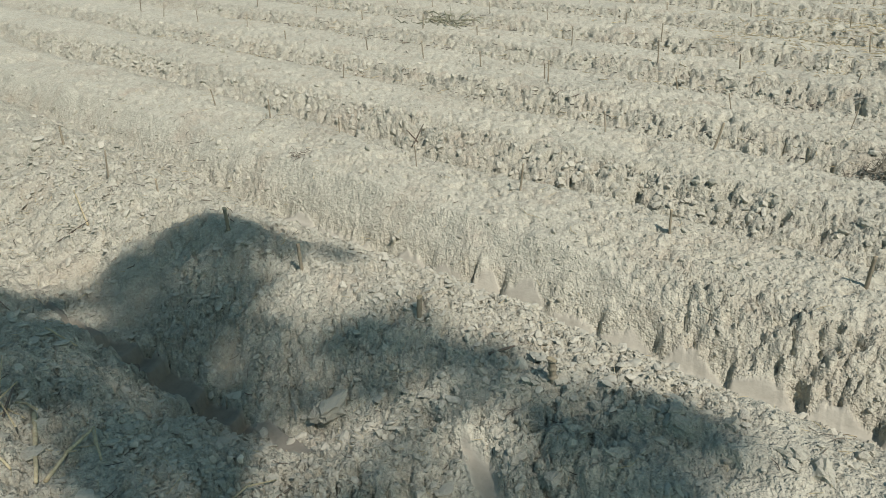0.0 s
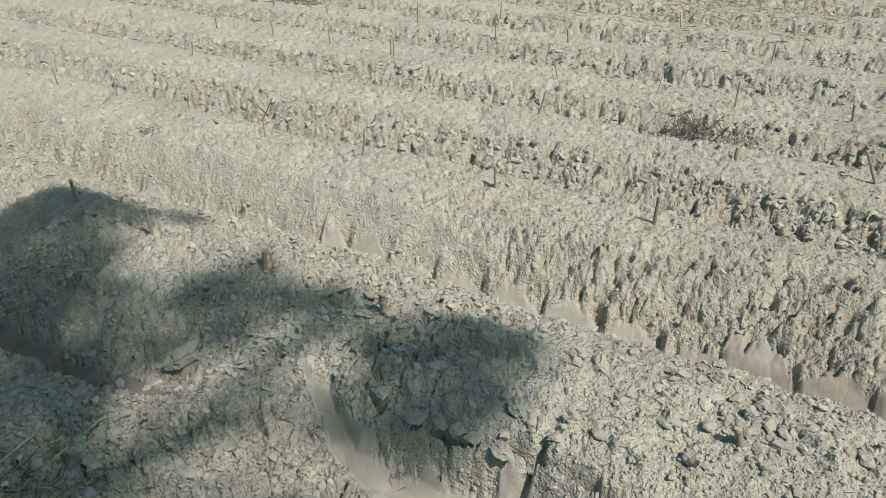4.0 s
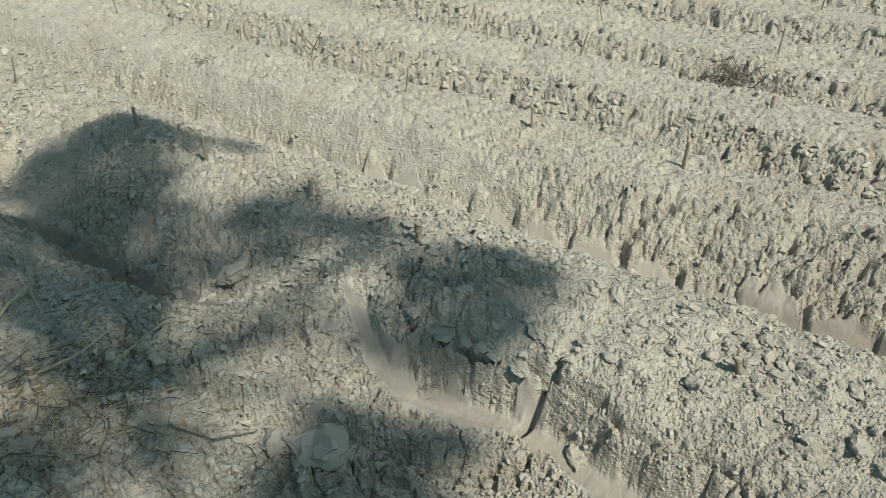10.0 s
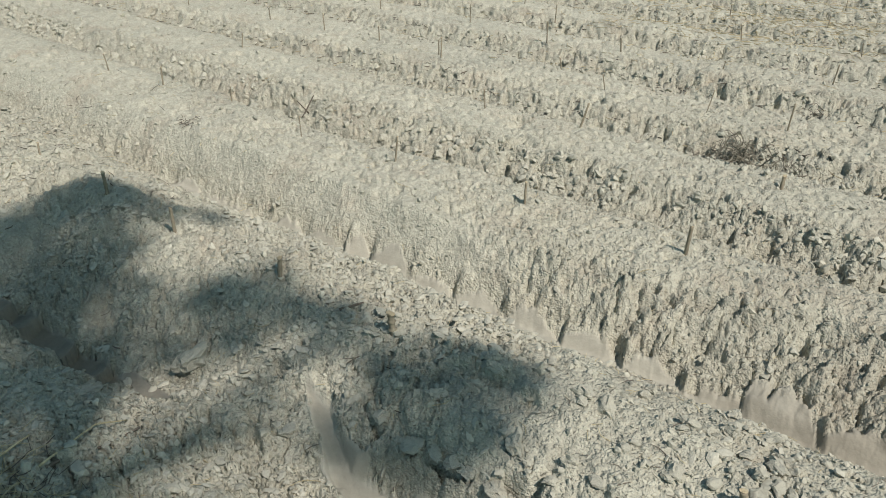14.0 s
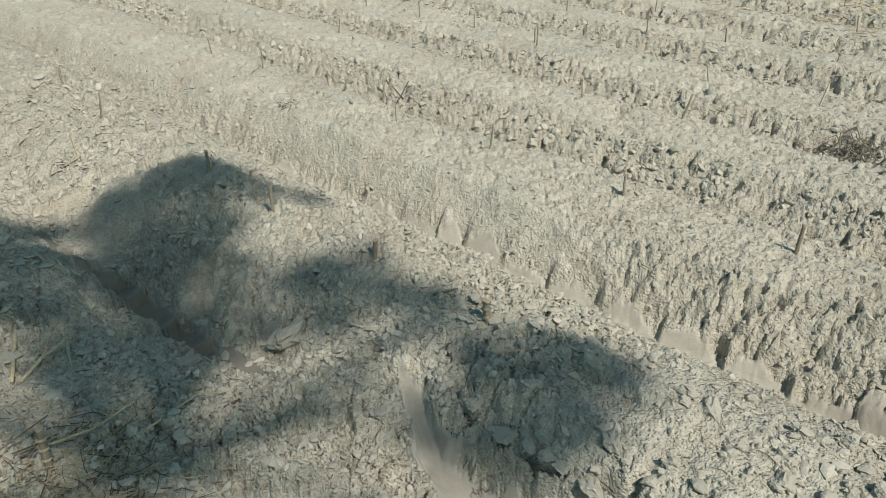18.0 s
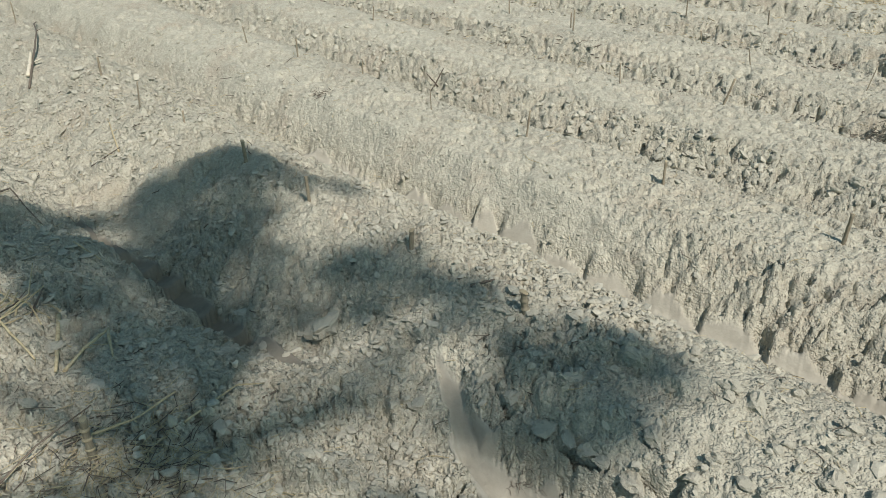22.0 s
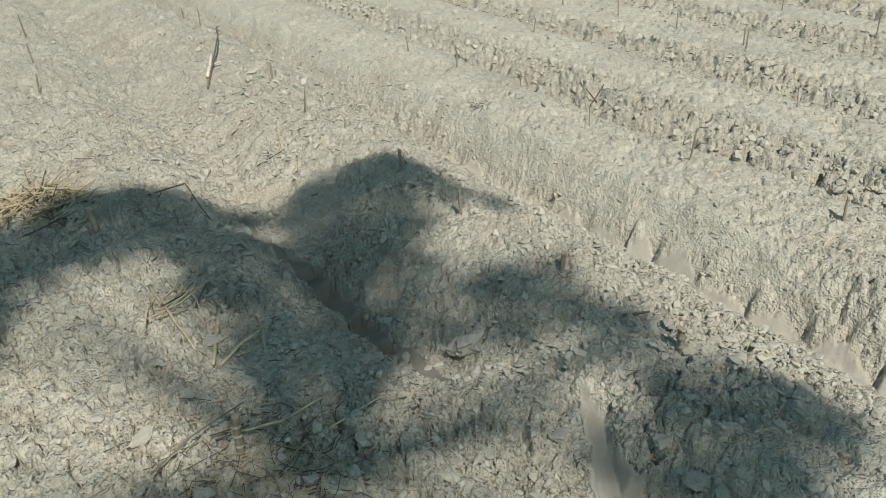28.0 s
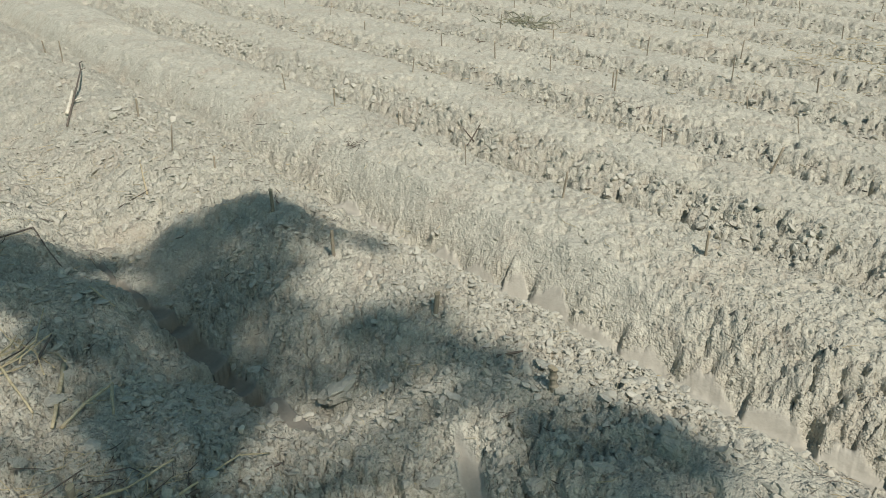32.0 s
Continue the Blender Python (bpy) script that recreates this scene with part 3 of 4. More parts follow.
STAKES_FAR = (
    (4.98, 4.06, 0.24, 0.014, 3), (5.77, 4.68, 0.16, 0.012, 3), (1.11, 5.58, 0.15, 0.011, 5), (2.02, 5.84, 0.17, 0.010, 2), (2.34, 6.73, 0.20, 0.010, 1),
    (0.68, 6.24, 0.12, 0.010, 4), (1.12, 5.77, 0.12, 0.010, 8), (-0.43, 6.02, 0.11, 0.010, 6), (2.00, 5.31, 0.10, 0.010, 10))
PLACED = STAKES_FIRST + STAKES_SECOND + STAKES_THIRD + STAKES_FAR
for i, (x, y, ln, rd, lean) in enumerate(PLACED):
    add_stake(x, y, ln, rd, lean, 137 * i, i)
add_stake(0.42, 1.91, 0.085, 0.019, 4, 200, 77, 4, "short ringed woody stake with swollen nodes in crumbled soil")
add_stake(-0.755, 1.225, 0.125, 0.017, 3, 90, 78, 2, "thick cut stake with a pale top among straw litter", scars=(0.03, 0.062, 0.092))
srng = random.Random(5)
for row in range(10):
    u = -10.0
    v0 = 4.75 + PITCH * row
    while u < 2.5:
        u += srng.uniform(0.6, 1.0)
        v1 = v0 + srng.uniform(-0.1, 0.1)
        x, y = (u + v1) / math.sqrt(2), (v1 - u) / math.sqrt(2)
        if min(math.hypot(x - q[0], y - q[1]) for q in PLACED) < 0.5:
            continue
        add_stake(x, y, srng.uniform(0.08, 0.17), srng.uniform(0.006, 0.011), srng.uniform(0, 14), srng.uniform(0, 360), 100 + row * 40 + int(u * 3))


# ---- the tree behind, that shades the near ridges ----
def build_tree():
    r = random.Random(11)
    # branches in leaf, by where the shade of each lies: from x, y to x, y, half width, fullness
    clumps = [
        (-1.30, 3.00, -0.95, 3.22, 0.12, 1.0), (-0.95, 3.22, -0.62, 3.05, 0.10, 1.0), (-0.60, 3.02, -0.22, 2.92, 0.035, 0.6), (-1.25, 2.72, -0.75, 2.78, 0.14, 0.8), (-0.72, 2.85, -0.55, 2.70, 0.07, 0.25),
        (-1.00, 2.50, -0.66, 2.55, 0.12, 0.95), (-1.40, 2.50, -0.80, 2.30, 0.11, 1.0), (-0.85, 2.15, -0.50, 2.10, 0.10, 1.0), (-0.62, 2.45, -0.40, 2.28, 0.09, 0.33), (-1.02, 3.38, -0.90, 3.34, 0.05, 0.7)]
    clumps += [
        (-0.32, 2.30, 0.05, 2.24, 0.08, 0.95), (0.02, 2.14, 0.31, 2.06, 0.055, 1.0), (-0.38, 2.11, 0.00, 2.04, 0.07, 0.5), (-0.15, 2.46, 0.00, 2.40, 0.03, 0.5), (-0.45, 2.00, -0.20, 1.95, 0.06, 0.3), (-0.96, 1.80, -0.88, 1.68, 0.07, 0.8),
        (0.34, 1.77, 0.66, 1.71, 0.08, 0.8), (0.36, 1.63, 0.72, 1.57, 0.09, 0.65), (0.48, 1.42, 0.72, 1.40, 0.07, 0.9), (0.20, 1.98, 0.34, 1.96, 0.04, 0.3), (0.30, 1.90, 0.42, 1.86, 0.04, 0.35), (0.72, 1.72, 0.82, 1.55, 0.05, 0.9),
        (-0.05, 1.74, 0.10, 1.70, 0.05, 0.3), (0.10, 1.96, 0.25, 1.90, 0.05, 0.25), (0.36, 1.46, 0.60, 1.30, 0.06, 0.8), (0.22, 1.50, 0.38, 1.36, 0.05, 0.75)]
    clumps += [
        (-2.30, 2.60, -2.05, 2.70, 0.13, 1.0), (-2.85, 2.30, -2.40, 2.30, 0.10, 0.9), (-2.10, 2.74, -1.60, 2.66, 0.13, 1.0), (-1.85, 2.45, -1.35, 2.42, 0.13, 1.0), (-1.55, 2.78, -1.40, 2.90, 0.07, 1.0), (-1.35, 2.15, -1.00, 2.08, 0.10, 0.85), (-2.35, 2.32, -1.80, 2.28, 0.12, 1.0),
        (-0.96, 1.92, -0.72, 1.82, 0.10, 0.8), (-0.62, 1.90, -0.48, 1.80, 0.06, 0.5), (-2.35, 2.05, -1.95, 1.95, 0.12, 1.0), (-1.98, 1.75, -1.90, 1.45, 0.11, 1.0), (-2.10, 1.50, -1.95, 1.30, 0.09, 0.9), (-0.80, 1.68, -0.70, 1.62, 0.05, 0.5)]
    clumps += [
        (-1.80, 1.20, -1.65, 1.00, 0.10, 0.8), (-0.55, 1.02, -0.30, 1.02, 0.08, 0.5), (-0.90, 1.00, -0.60, 0.98, 0.08, 0.8), (-1.00, 1.08, -0.90, 1.00, 0.07, 0.6), (0.02, 1.12, 0.24, 1.07, 0.06, 0.95), (0.25, 1.03, 0.55, 0.92, 0.06, 0.95), (-0.10, 0.95, 0.40, 0.88, 0.07, 0.8),
        (-0.20, 0.80, 0.40, 0.70, 0.12, 0.8), (-1.20, 0.80, -0.60, 0.80, 0.12, 0.7), (0.00, 1.42, 0.12, 1.38, 0.04, 0.25)]
    for _ in range(26):  # the rest of the crown, over and behind the one who looks on
        x, y = r.uniform(-3.2, 2.6), r.uniform(-3.6, 0.1)
        clumps.append((x, y, x + r.uniform(-0.5, 0.5), y + r.uniform(-0.3, 0.3), r.uniform(0.12, 0.25), r.uniform(0.5, 0.9)))
    tree = new("tree")
    base = Vector((4.5, -9.2, 0))
    base.z = ground_z(base.x, base.y)
    tree.location = base
    pts = [Vector((0, 0, -0.2)), Vector((0.06, 0.1, 1.8)), Vector((-0.1, 0.3, 4.0)), Vector((-0.25, 0.55, 6.2)), Vector((-0.4, 0.7, 8.0)), Vector((-0.5, 1.0, 10.4))]
    v, f = tube(pts, [0.30, 0.23, 0.19, 0.15, 0.11, 0.05], 12)
    part("trunk", mesh_from("trunk", v, f, TRUNK, True), tree)
    mains = []
    for k in range(9):  # main limbs
        a = radians(40 * k + 15)
        s = pts[2 + k % 3]
        c = s + Vector((math.cos(a) * 1.5, math.sin(a) * 1.5 + 0.5, 2.0 + 0.5 * (k % 3)))
        mid = (s + c) / 2 + Vector((0, 0, -0.25))
        v, f = tube([s, mid, c], [0.075, 0.055, 0.03], 8)
        part("limb", mesh_from("limb", v, f, TRUNK, True), tree)
        mains.append(c)
    lv, lf = [], []
    for n, (x0, y0, x1, y1, w, full) in enumerate(clumps):
        d = r.uniform(13.0, 16.0)
        off = SUN * d - base
        c = Vector(((x0 + x1) / 2, (y0 + y1) / 2, 0)) + off
        s = min(mains, key=lambda q: (q - c).length)
        mid = s * 0.45 + c * 0.55 + Vector((r.uniform(-0.2, 0.2), r.uniform(-0.2, 0.2), r.uniform(0.1, 0.4)))
        v, f = tube([s, mid, c], [0.024, 0.016, 0.005], 6)
        part("branch", mesh_from("branch", v, f, TRUNK, True), tree)
        deep = w * 1.55
        area = math.hypot(x1 - x0, y1 - y0) * 2 * w + math.pi * w * deep
        for _ in range(int(2500 * area * full)):
            q = r.random() ** 0.5
            t = r.uniform(0, 2 * math.pi)
            g = r.random()
            p = off + Vector((x0 + (x1 - x0) * g + math.cos(t) * q * w + r.gauss(0, 0.03), y0 + (y1 - y0) * g + math.sin(t) * q * deep + r.gauss(0, 0.035), 0)) + SUN * r.gauss(0, 0.55)
            e = Euler((r.uniform(-0.7, 0.7), r.uniform(-0.7, 0.7), r.uniform(0, 6.28))).to_matrix()
            sz = r.uniform(0.02, 0.033)
            o = len(lv)
            for px, py, pz in ((-1.6, 0, 0), (0, -0.6, 0.12), (1.8, 0, -0.1), (0, 0.6, 0.12)):
                lv.append(tuple(p + e @ Vector((px, py, pz)) * sz))
            lf += [(o, o + 1, o + 2), (o, o + 2, o + 3)]
    part("crown", mesh_from("crown", lv, lf, LEAF), tree, "dense green leaves in uneven clumps")
    tagged(tree, "leafy tree whose clumped crown shades the near ridges", "tree")


build_tree()


# ---- clods ----
ICO_V, ICO_F = [], []
bm = bmesh.new()
bmesh.ops.create_icosphere(bm, subdivisions=1, radius=1)
ICO_V = np.array([q.co[:] for q in bm.verts])
ICO_F = np.array([[q.index for q in g.verts] for g in bm.faces])
bm.free()
bm = bmesh.new()
bmesh.ops.create_icosphere(bm, subdivisions=2, radius=1)
ICO2_V = np.array([q.co[:] for q in bm.verts])
ICO2_F = [tuple(q.index for q in g.verts) for g in bm.faces]
bm.free()


bm = bmesh.new()
bmesh.ops.create_icosphere(bm, subdivisions=3, radius=1)
ICO3_V = np.array([q.co[:] for q in bm.verts])
ICO3_F = [tuple(q.index for q in g.verts) for g in bm.faces]
bm.free()


def random_turns(n):
    q = rng.normal(size=(n, 4))
    q /= np.linalg.norm(q, axis=1)[:, None]
    a, b, c, d = q.T
    return np.stack([1 - 2 * (c * c + d * d), 2 * (b * c - a * d), 2 * (b * d + a * c), 2 * (b * c + a * d), 1 - 2 * (b * b + d * d), 2 * (c * d - a * b),
                     2 * (b * d - a * c), 2 * (c * d + a * b), 1 - 2 * (b * b + c * c)], 1).reshape(n, 3, 3)


def flat_turns(n):
    a, b, c = rng.uniform(0, 2 * math.pi, n), rng.normal(0, 0.3, n), rng.normal(0, 0.3, n)
    m = np.empty((n, 3, 3))
    m[:, 0], m[:, 1] = np.stack([np.cos(a), -np.sin(a), b], 1), np.stack([np.sin(a), np.cos(a), c], 1)
    m[:, 2] = np.stack([-np.cos(a) * b - np.sin(a) * c, np.sin(a) * b - np.cos(a) * c, np.ones(n)], 1)
    return m


OCT_V = np.array(((1, 0, 0), (-1, 0, 0), (0, 1, 0), (0, -1, 0), (0, 0, 1), (0, 0, -1)), float)
OCT_F = np.array(((0, 2, 4), (2, 1, 4), (1, 3, 4), (3, 0, 4), (2, 0, 5), (1, 2, 5), (3, 1, 5), (0, 3, 5)))


def crumbs(n, kind, label):
    if kind == "flake":
        u, v = rng.uniform(-5.0, 0.4, n), rng.uniform(-0.6, 2.25, n)
        keep = (vnoise(u / 0.3, v / 0.3, 62) > -0.25) & (rng.random(n) < 1 - 0.75 * smooth(-1.0, -0.4, u))
        x, y = ((u + v) / math.sqrt(2))[keep], ((v - u) / math.sqrt(2))[keep]
    elif kind == "wall":  # larger bits caught along the walls of the further ridges
        u = rng.uniform(-9, 2.5, n)
        v = np.where(rng.random(n) < 0.3, 3.24 + 0.3 * rng.random(n), 4.2 + PITCH * rng.integers(0, 7, n) + 0.28 * rng.random(n))
        keep = vnoise(u / 0.35, v / 0.5, 61) > -0.35
        x, y = ((u + v) / math.sqrt(2))[keep], ((v - u) / math.sqrt(2))[keep]
    else:
        r = np.exp(rng.uniform(math.log(0.95), math.log(9.0 if kind == "mid" else 6.0), n))
        a = np.radians(rng.uniform(-54, 66, n))
        x, y = 0.1 + r * np.sin(a), -0.3 + r * np.cos(a)
    z, cut = ground_at(x, y)
    u = (x - y) / math.sqrt(2)
    patch = smooth(-0.5, 0.3, vnoise(x / 0.3, y / 0.3, 91))
    v = (x + y) / math.sqrt(2)
    dense = (0.75 + 0.25 * smooth(-1.8, -0.6, u)) * (0.35 + 0.65 * patch) * (1.0 if kind != "mid" else 1 - 0.7 * smooth(2.4, 2.6, v))
    if kind in ("mid", "fine"):
        dense = dense * (1 - 0.6 * smooth(-0.9, -0.5, u) * smooth(1.25, 1.4, v) * smooth(2.25, 2.15, v)) * (1 - 0.7 * smooth(0.75, 0.5, v))
    if kind == "flake":
        dense = dense * (1 - 0.7 * smooth(0.75, 0.5, v))
    keep = (cut < 0.25) & (rng.random(len(x)) < dense)
    x, y, z, u = x[keep], y[keep], z[keep], u[keep]
    n, r = len(x), np.hypot(x - 0.1, y + 0.3)
    mean, spread, low, top = {"wall": (0.0125, 0.42, 0.006, 0.03), "mid": (0.0072, 0.45, 0.004, 0.022), "fine": (0.0052, 0.35, 0.003, 0.009), "flake": (0.0098, 0.42, 0.005, 0.026)}[kind]
    size = np.clip(np.exp(rng.normal(math.log(mean), spread, n)), low, top)
    if kind in ("mid", "fine"):
        size = size * (0.66 + 0.09 * r)
    base, tris = (OCT_V, OCT_F) if kind == "fine" else (ICO_V, ICO_F)
    squash = np.stack([rng.uniform(0.7, 1.5, n), rng.uniform(0.6, 1.1, n), rng.uniform(0.4, 0.9, n)], 1)
    shape = base[None] * rng.uniform(0.62, 1.22, (n, len(base), 1)) * squash[:, None]
    if kind == "flake":  # thin pieces of crust, lying nearly flat
        squash[:, 2] = rng.uniform(0.16, 0.36, n)
        shape = base[None] * rng.uniform(0.72, 1.2, (n, len(base), 1)) * squash[:, None]
    co = np.einsum("nij,nkj->nki", flat_turns(n) if kind == "flake" else random_turns(n), shape) * size[:, None, None]
    co += np.stack([x, y, z + size * 0.3], 1)[:, None]
    faces = (tris[None] + (np.arange(n) * len(base))[:, None, None]).reshape(-1, 3)
    me = bpy.data.meshes.new("soil_crumbs")
    me.vertices.add(co.size // 3)
    me.vertices.foreach_set("co", co.ravel())
    me.loops.add(faces.size)
    me.loops.foreach_set("vertex_index", faces.ravel().astype(np.int32))
    me.polygons.add(len(faces))
    me.polygons.foreach_set("loop_start", (np.arange(len(faces)) * 3).astype(np.int32))
    me.materials.append(CLOD)
    me.update(calc_edges=True)
    me.polygons.foreach_set("use_smooth", np.zeros(len(faces), bool))
    tagged(new("soil_crumbs", me), label, "soil crumbs", kind="stuff")


crumbs(46000, "mid", "small dry crumbs of pale clay strewn over the ridges")
crumbs(45000, "fine", "fine dry grit of pale clay covering the ridges")
crumbs(14000, "flake", "thin curled flakes of dry clay crust on the near ridges")
crumbs(13000, "wall", "dry crumbs of clay caught along the further ridge walls")


def clod_meshes(count, first, base, faces):
    out = []
    for i in range(first, first + count):
        v = base.copy()
        g = np.random.default_rng(300 + i)
        axis = g.normal(size=(9, 3))
        axis /= np.linalg.norm(axis, axis=1)[:, None]
        for a in axis:  # broken planes
            lim = g.uniform(0.55, 0.85)
            d = v @ a
            v = v - np.clip(d - lim, 0, 9)[:, None] * a
        v = v * np.array([g.uniform(0.9, 1.3), g.uniform(0.75, 1.0), g.uniform(0.5, 0.8)]) + g.normal(size=v.shape) * 0.035
        v = np.array([q * (1 + 0.3 * noise.noise(Vector(q) * 2.3 + Vector((i, 0, 0))) + 0.3 * noise.noise(Vector(q) * 4.7 + Vector((0, i, 0))) + 0.14 * noise.noise(Vector(q) * 11 + Vector((0, 0, i)))) for q in v])
        out.append(mesh_from("soil_clod", [tuple(q) for q in v], faces, CLOD))
    return out


CLODS = clod_meshes(12, 0, ICO2_V, ICO2_F)
LUMPS = clod_meshes(6, 20, ICO3_V, ICO3_F)


def add_clod(x, y, size, seed, label="", sink=0.15, flat=1.0):
    g = random.Random(seed)
    ob = new("soil_clod", LUMPS[seed % len(LUMPS)] if size > 0.024 else CLODS[seed % len(CLODS)])
    ob.matrix_basis = pose(x, y, ground_z(x, y) + size * (0.35 - sink), g.uniform(-25, 25), g.uniform(-25, 25), g.uniform(0, 360)) @ Matrix.Diagonal((size, size, size * flat, 1))
    return tagged(ob, label or "broken lump of dry pale clay lying on the ridge", "clod", "loose clods")


crng = random.Random(21)
made = 0
while made < 155:
    rr, aa = math.exp(crng.uniform(math.log(1.15), math.log(5.5))), radians(crng.uniform(-48, 60))
    x, y = 0.1 + rr * math.sin(aa), -0.3 + rr * math.cos(aa)
    u, v = (x - y) / math.sqrt(2), (x + y) / math.sqrt(2)
    if 2.2 < v < 2.45 or (u < -1.6 and crng.random() < 0.45):
        continue
    add_clod(x, y, crng.uniform(0.010, 0.021) * (1.5 if crng.random() < 0.12 else 1), made)
    made += 1
for i in range(36):  # lumps along the walls of the further ridges
    v1, u1 = crng.choice((crng.uniform(3.26, 3.5), crng.uniform(3.26, 3.5), crng.uniform(4.2, 4.42), crng.uniform(5.25, 5.4))), crng.uniform(-3.4, 0.9)
    add_clod((u1 + v1) / math.sqrt(2), (v1 - u1) / math.sqrt(2), crng.uniform(0.014, 0.036), 700 + i, "broken lump of dry clay stuck in the ridge wall")
for i, (x, y, size) in enumerate(((-0.30, 2.06, 0.065), (0.86, 1.62, 0.032), (0.72, 1.66, 0.03), (1.02, 1.42, 0.035), (1.10, 1.15, 0.025), (1.12, 1.02, 0.032), (1.36, 1.0, 0.03),
                                  (0.86, 1.25, 0.03), (1.28, 1.3, 0.03), (2.30, 1.30, 0.045), (2.05, 1.22, 0.04), (0.78, 1.02, 0.04))):
    add_clod(x, y, size, 500 + i)


for i in range(62):  # single lumps on the sunlit end of the second ridge
    v1, u1 = crng.uniform(1.42, 2.05), crng.uniform(-0.75, 0.75)
    add_clod((u1 + v1) / math.sqrt(2), (v1 - u1) / math.sqrt(2), math.exp(crng.gauss(math.log(0.019), 0.35)), 1200 + i, "angular lump of dry clay on the sunlit ridge", 0.05)


add_clod(0.0, 1.0, 0.085, 1603, "large broken block of grey clay at the end of the ridge", 0.1, 1.2)
add_clod(-0.12, 1.06, 0.055, 1605, "broken block of grey clay at the end of the ridge", 0.3, 0.8)
LIP = ((0.24, 1.67), (0.29, 1.60), (0.33, 1.54), (0.41, 1.43), (0.49, 1.37), (0.57, 1.31), (0.66, 1.23))
for i in range(10):  # broken slabs of crust that jut over the pit
    a = (i + crng.uniform(0.1, 0.9)) / 10 * (len(LIP) - 1.001)
    (x0, y0), (x1, y1), g = LIP[int(a)], LIP[int(a) + 1], a % 1
    x, y, size = x0 + (x1 - x0) * g, y0 + (y1 - y0) * g, crng.uniform(0.024, 0.04)
    ob = add_clod(x, y, size, 1400 + i, "broken slab of dry crust jutting over the pit", 0.0, 0.55)
    ob.matrix_basis = pose(x + 0.018, y + 0.018, ground_z(x + 0.05, y + 0.05) - 0.044, crng.uniform(-12, 12), crng.uniform(-12, 12), crng.uniform(0, 360)) @ Matrix.Diagonal((size, size, size * 0.6, 1))


for i in range(40):  # flat flakes of crust in the shade
    add_clod(crng.uniform(-1.25, 0.1), crng.uniform(1.05, 2.05), crng.uniform(0.016, 0.034), 900 + i, "flat pale flake of broken clay crust", 0.2, 0.45)


def big_clod():
    """The large split clod with one flat pale face."""
    bm = bmesh.new()
    for q in ((-0.075, -0.05, -0.02), (0.06, -0.06, -0.02), (0.085, 0.03, -0.02), (-0.05, 0.06, -0.02), (-0.06, -0.035, 0.045), (0.035, -0.04, 0.055), (0.05, 0.025, 0.085), (-0.02, 0.04, 0.06)):
        bm.verts.new(q)
    bmesh.ops.convex_hull(bm, input=bm.verts)
    bmesh.ops.subdivide_edges(bm, edges=bm.edges, cuts=5, use_grid_fill=True)
    for q in bm.verts:
        q.co = q.co * 0.72 + noise.noise_vector(q.co * 22) * 0.007 + noise.noise_vector(q.co * 70) * 0.004
    bmesh.ops.triangulate(bm, faces=bm.faces)
    me = bpy.data.meshes.new("soil_clod")
    bm.to_mesh(me)
    bm.free()
    me.materials.append(CLOD)
    ob = new("soil_clod", me)
    ob.matrix_basis = pose(1.60, 0.725, ground_z(1.60, 0.725) - 0.005, 0, 0, -30)
    tagged(ob, "large angular clod split open with a flat pale face", "clod", "loose clods")


big_clod()


# ---- straw, twigs and roots ----
def straw_piece(p, ang, tilt, length, radius, g, bend=0.1):
    d = Vector((math.cos(ang) * math.cos(tilt), math.sin(ang) * math.cos(tilt), math.sin(tilt)))
    side = Vector((-math.sin(ang), math.cos(ang), 0)) * g.uniform(-bend, bend) * length
    a, b = p - d * length / 2, p + d * length / 2
    return tube([a, p + side, b], [radius, radius, radius * 0.6], 4)


def litter(name, label, mat, n, seed, where, lengths, radii, low=0.0):
    g = random.Random(seed)
    places = [where(g) for _ in range(n)]
    z, cut = ground_at([q[0] for q in places], [q[1] for q in places])
    pieces = []
    for (x, y), zz, cc in zip(places, z, cut):
        if cc > 0.3:
            continue
        pieces.append(straw_piece(Vector((x, y, zz + 0.004 + low)), g.uniform(0, math.pi), g.gauss(0, 0.12), g.uniform(*lengths), g.uniform(*radii), g, 0.22))
    v, f = joined(pieces)
    tagged(new(name, mesh_from(name, v, f, mat)), label, "litter", kind="stuff")


def over_field(g):
    rr, aa = math.exp(g.uniform(math.log(1.1), math.log(9))), radians(g.uniform(-52, 60))
    return 0.1 + rr * math.sin(aa), -0.3 + rr * math.cos(aa)


def near_left(g):
    return g.gauss(-0.72, 0.2), g.gauss(1.2, 0.14)


def far_left(g):
    return g.gauss(-2.0, 0.9), g.gauss(3.9, 0.9)


litter("straw_litter", "short bits of dry straw strewn over the soil", STRAW, 800, 31, over_field, (0.02, 0.08), (0.0007, 0.0014))
litter("twig_litter", "dark broken twigs and roots strewn over the soil", TWIG, 600, 32, over_field, (0.015, 0.06), (0.0007, 0.0016))
litter("straw_litter", "dry straw lying thickly on the shaded ridge", STRAW, 260, 33, near_left, (0.03, 0.13), (0.0007, 0.0016))
litter("twig_litter", "thin dark twigs lying on the shaded ridge", TWIG, 110, 34, near_left, (0.03, 0.14), (0.0009, 0.002))
litter("straw_litter", "dry grass bits pressed into the sunlit ridge", STRAW, 260, 35, far_left, (0.03, 0.14), (0.0009, 0.0018))
litter("twig_litter", "dark grass roots pressed into the sunlit ridge", TWIG, 200, 36, far_left, (0.03, 0.12), (0.001, 0.0024))


def mat_left(g):
    return g.gauss(-0.62, 0.16), g.gauss(1.12, 0.12)


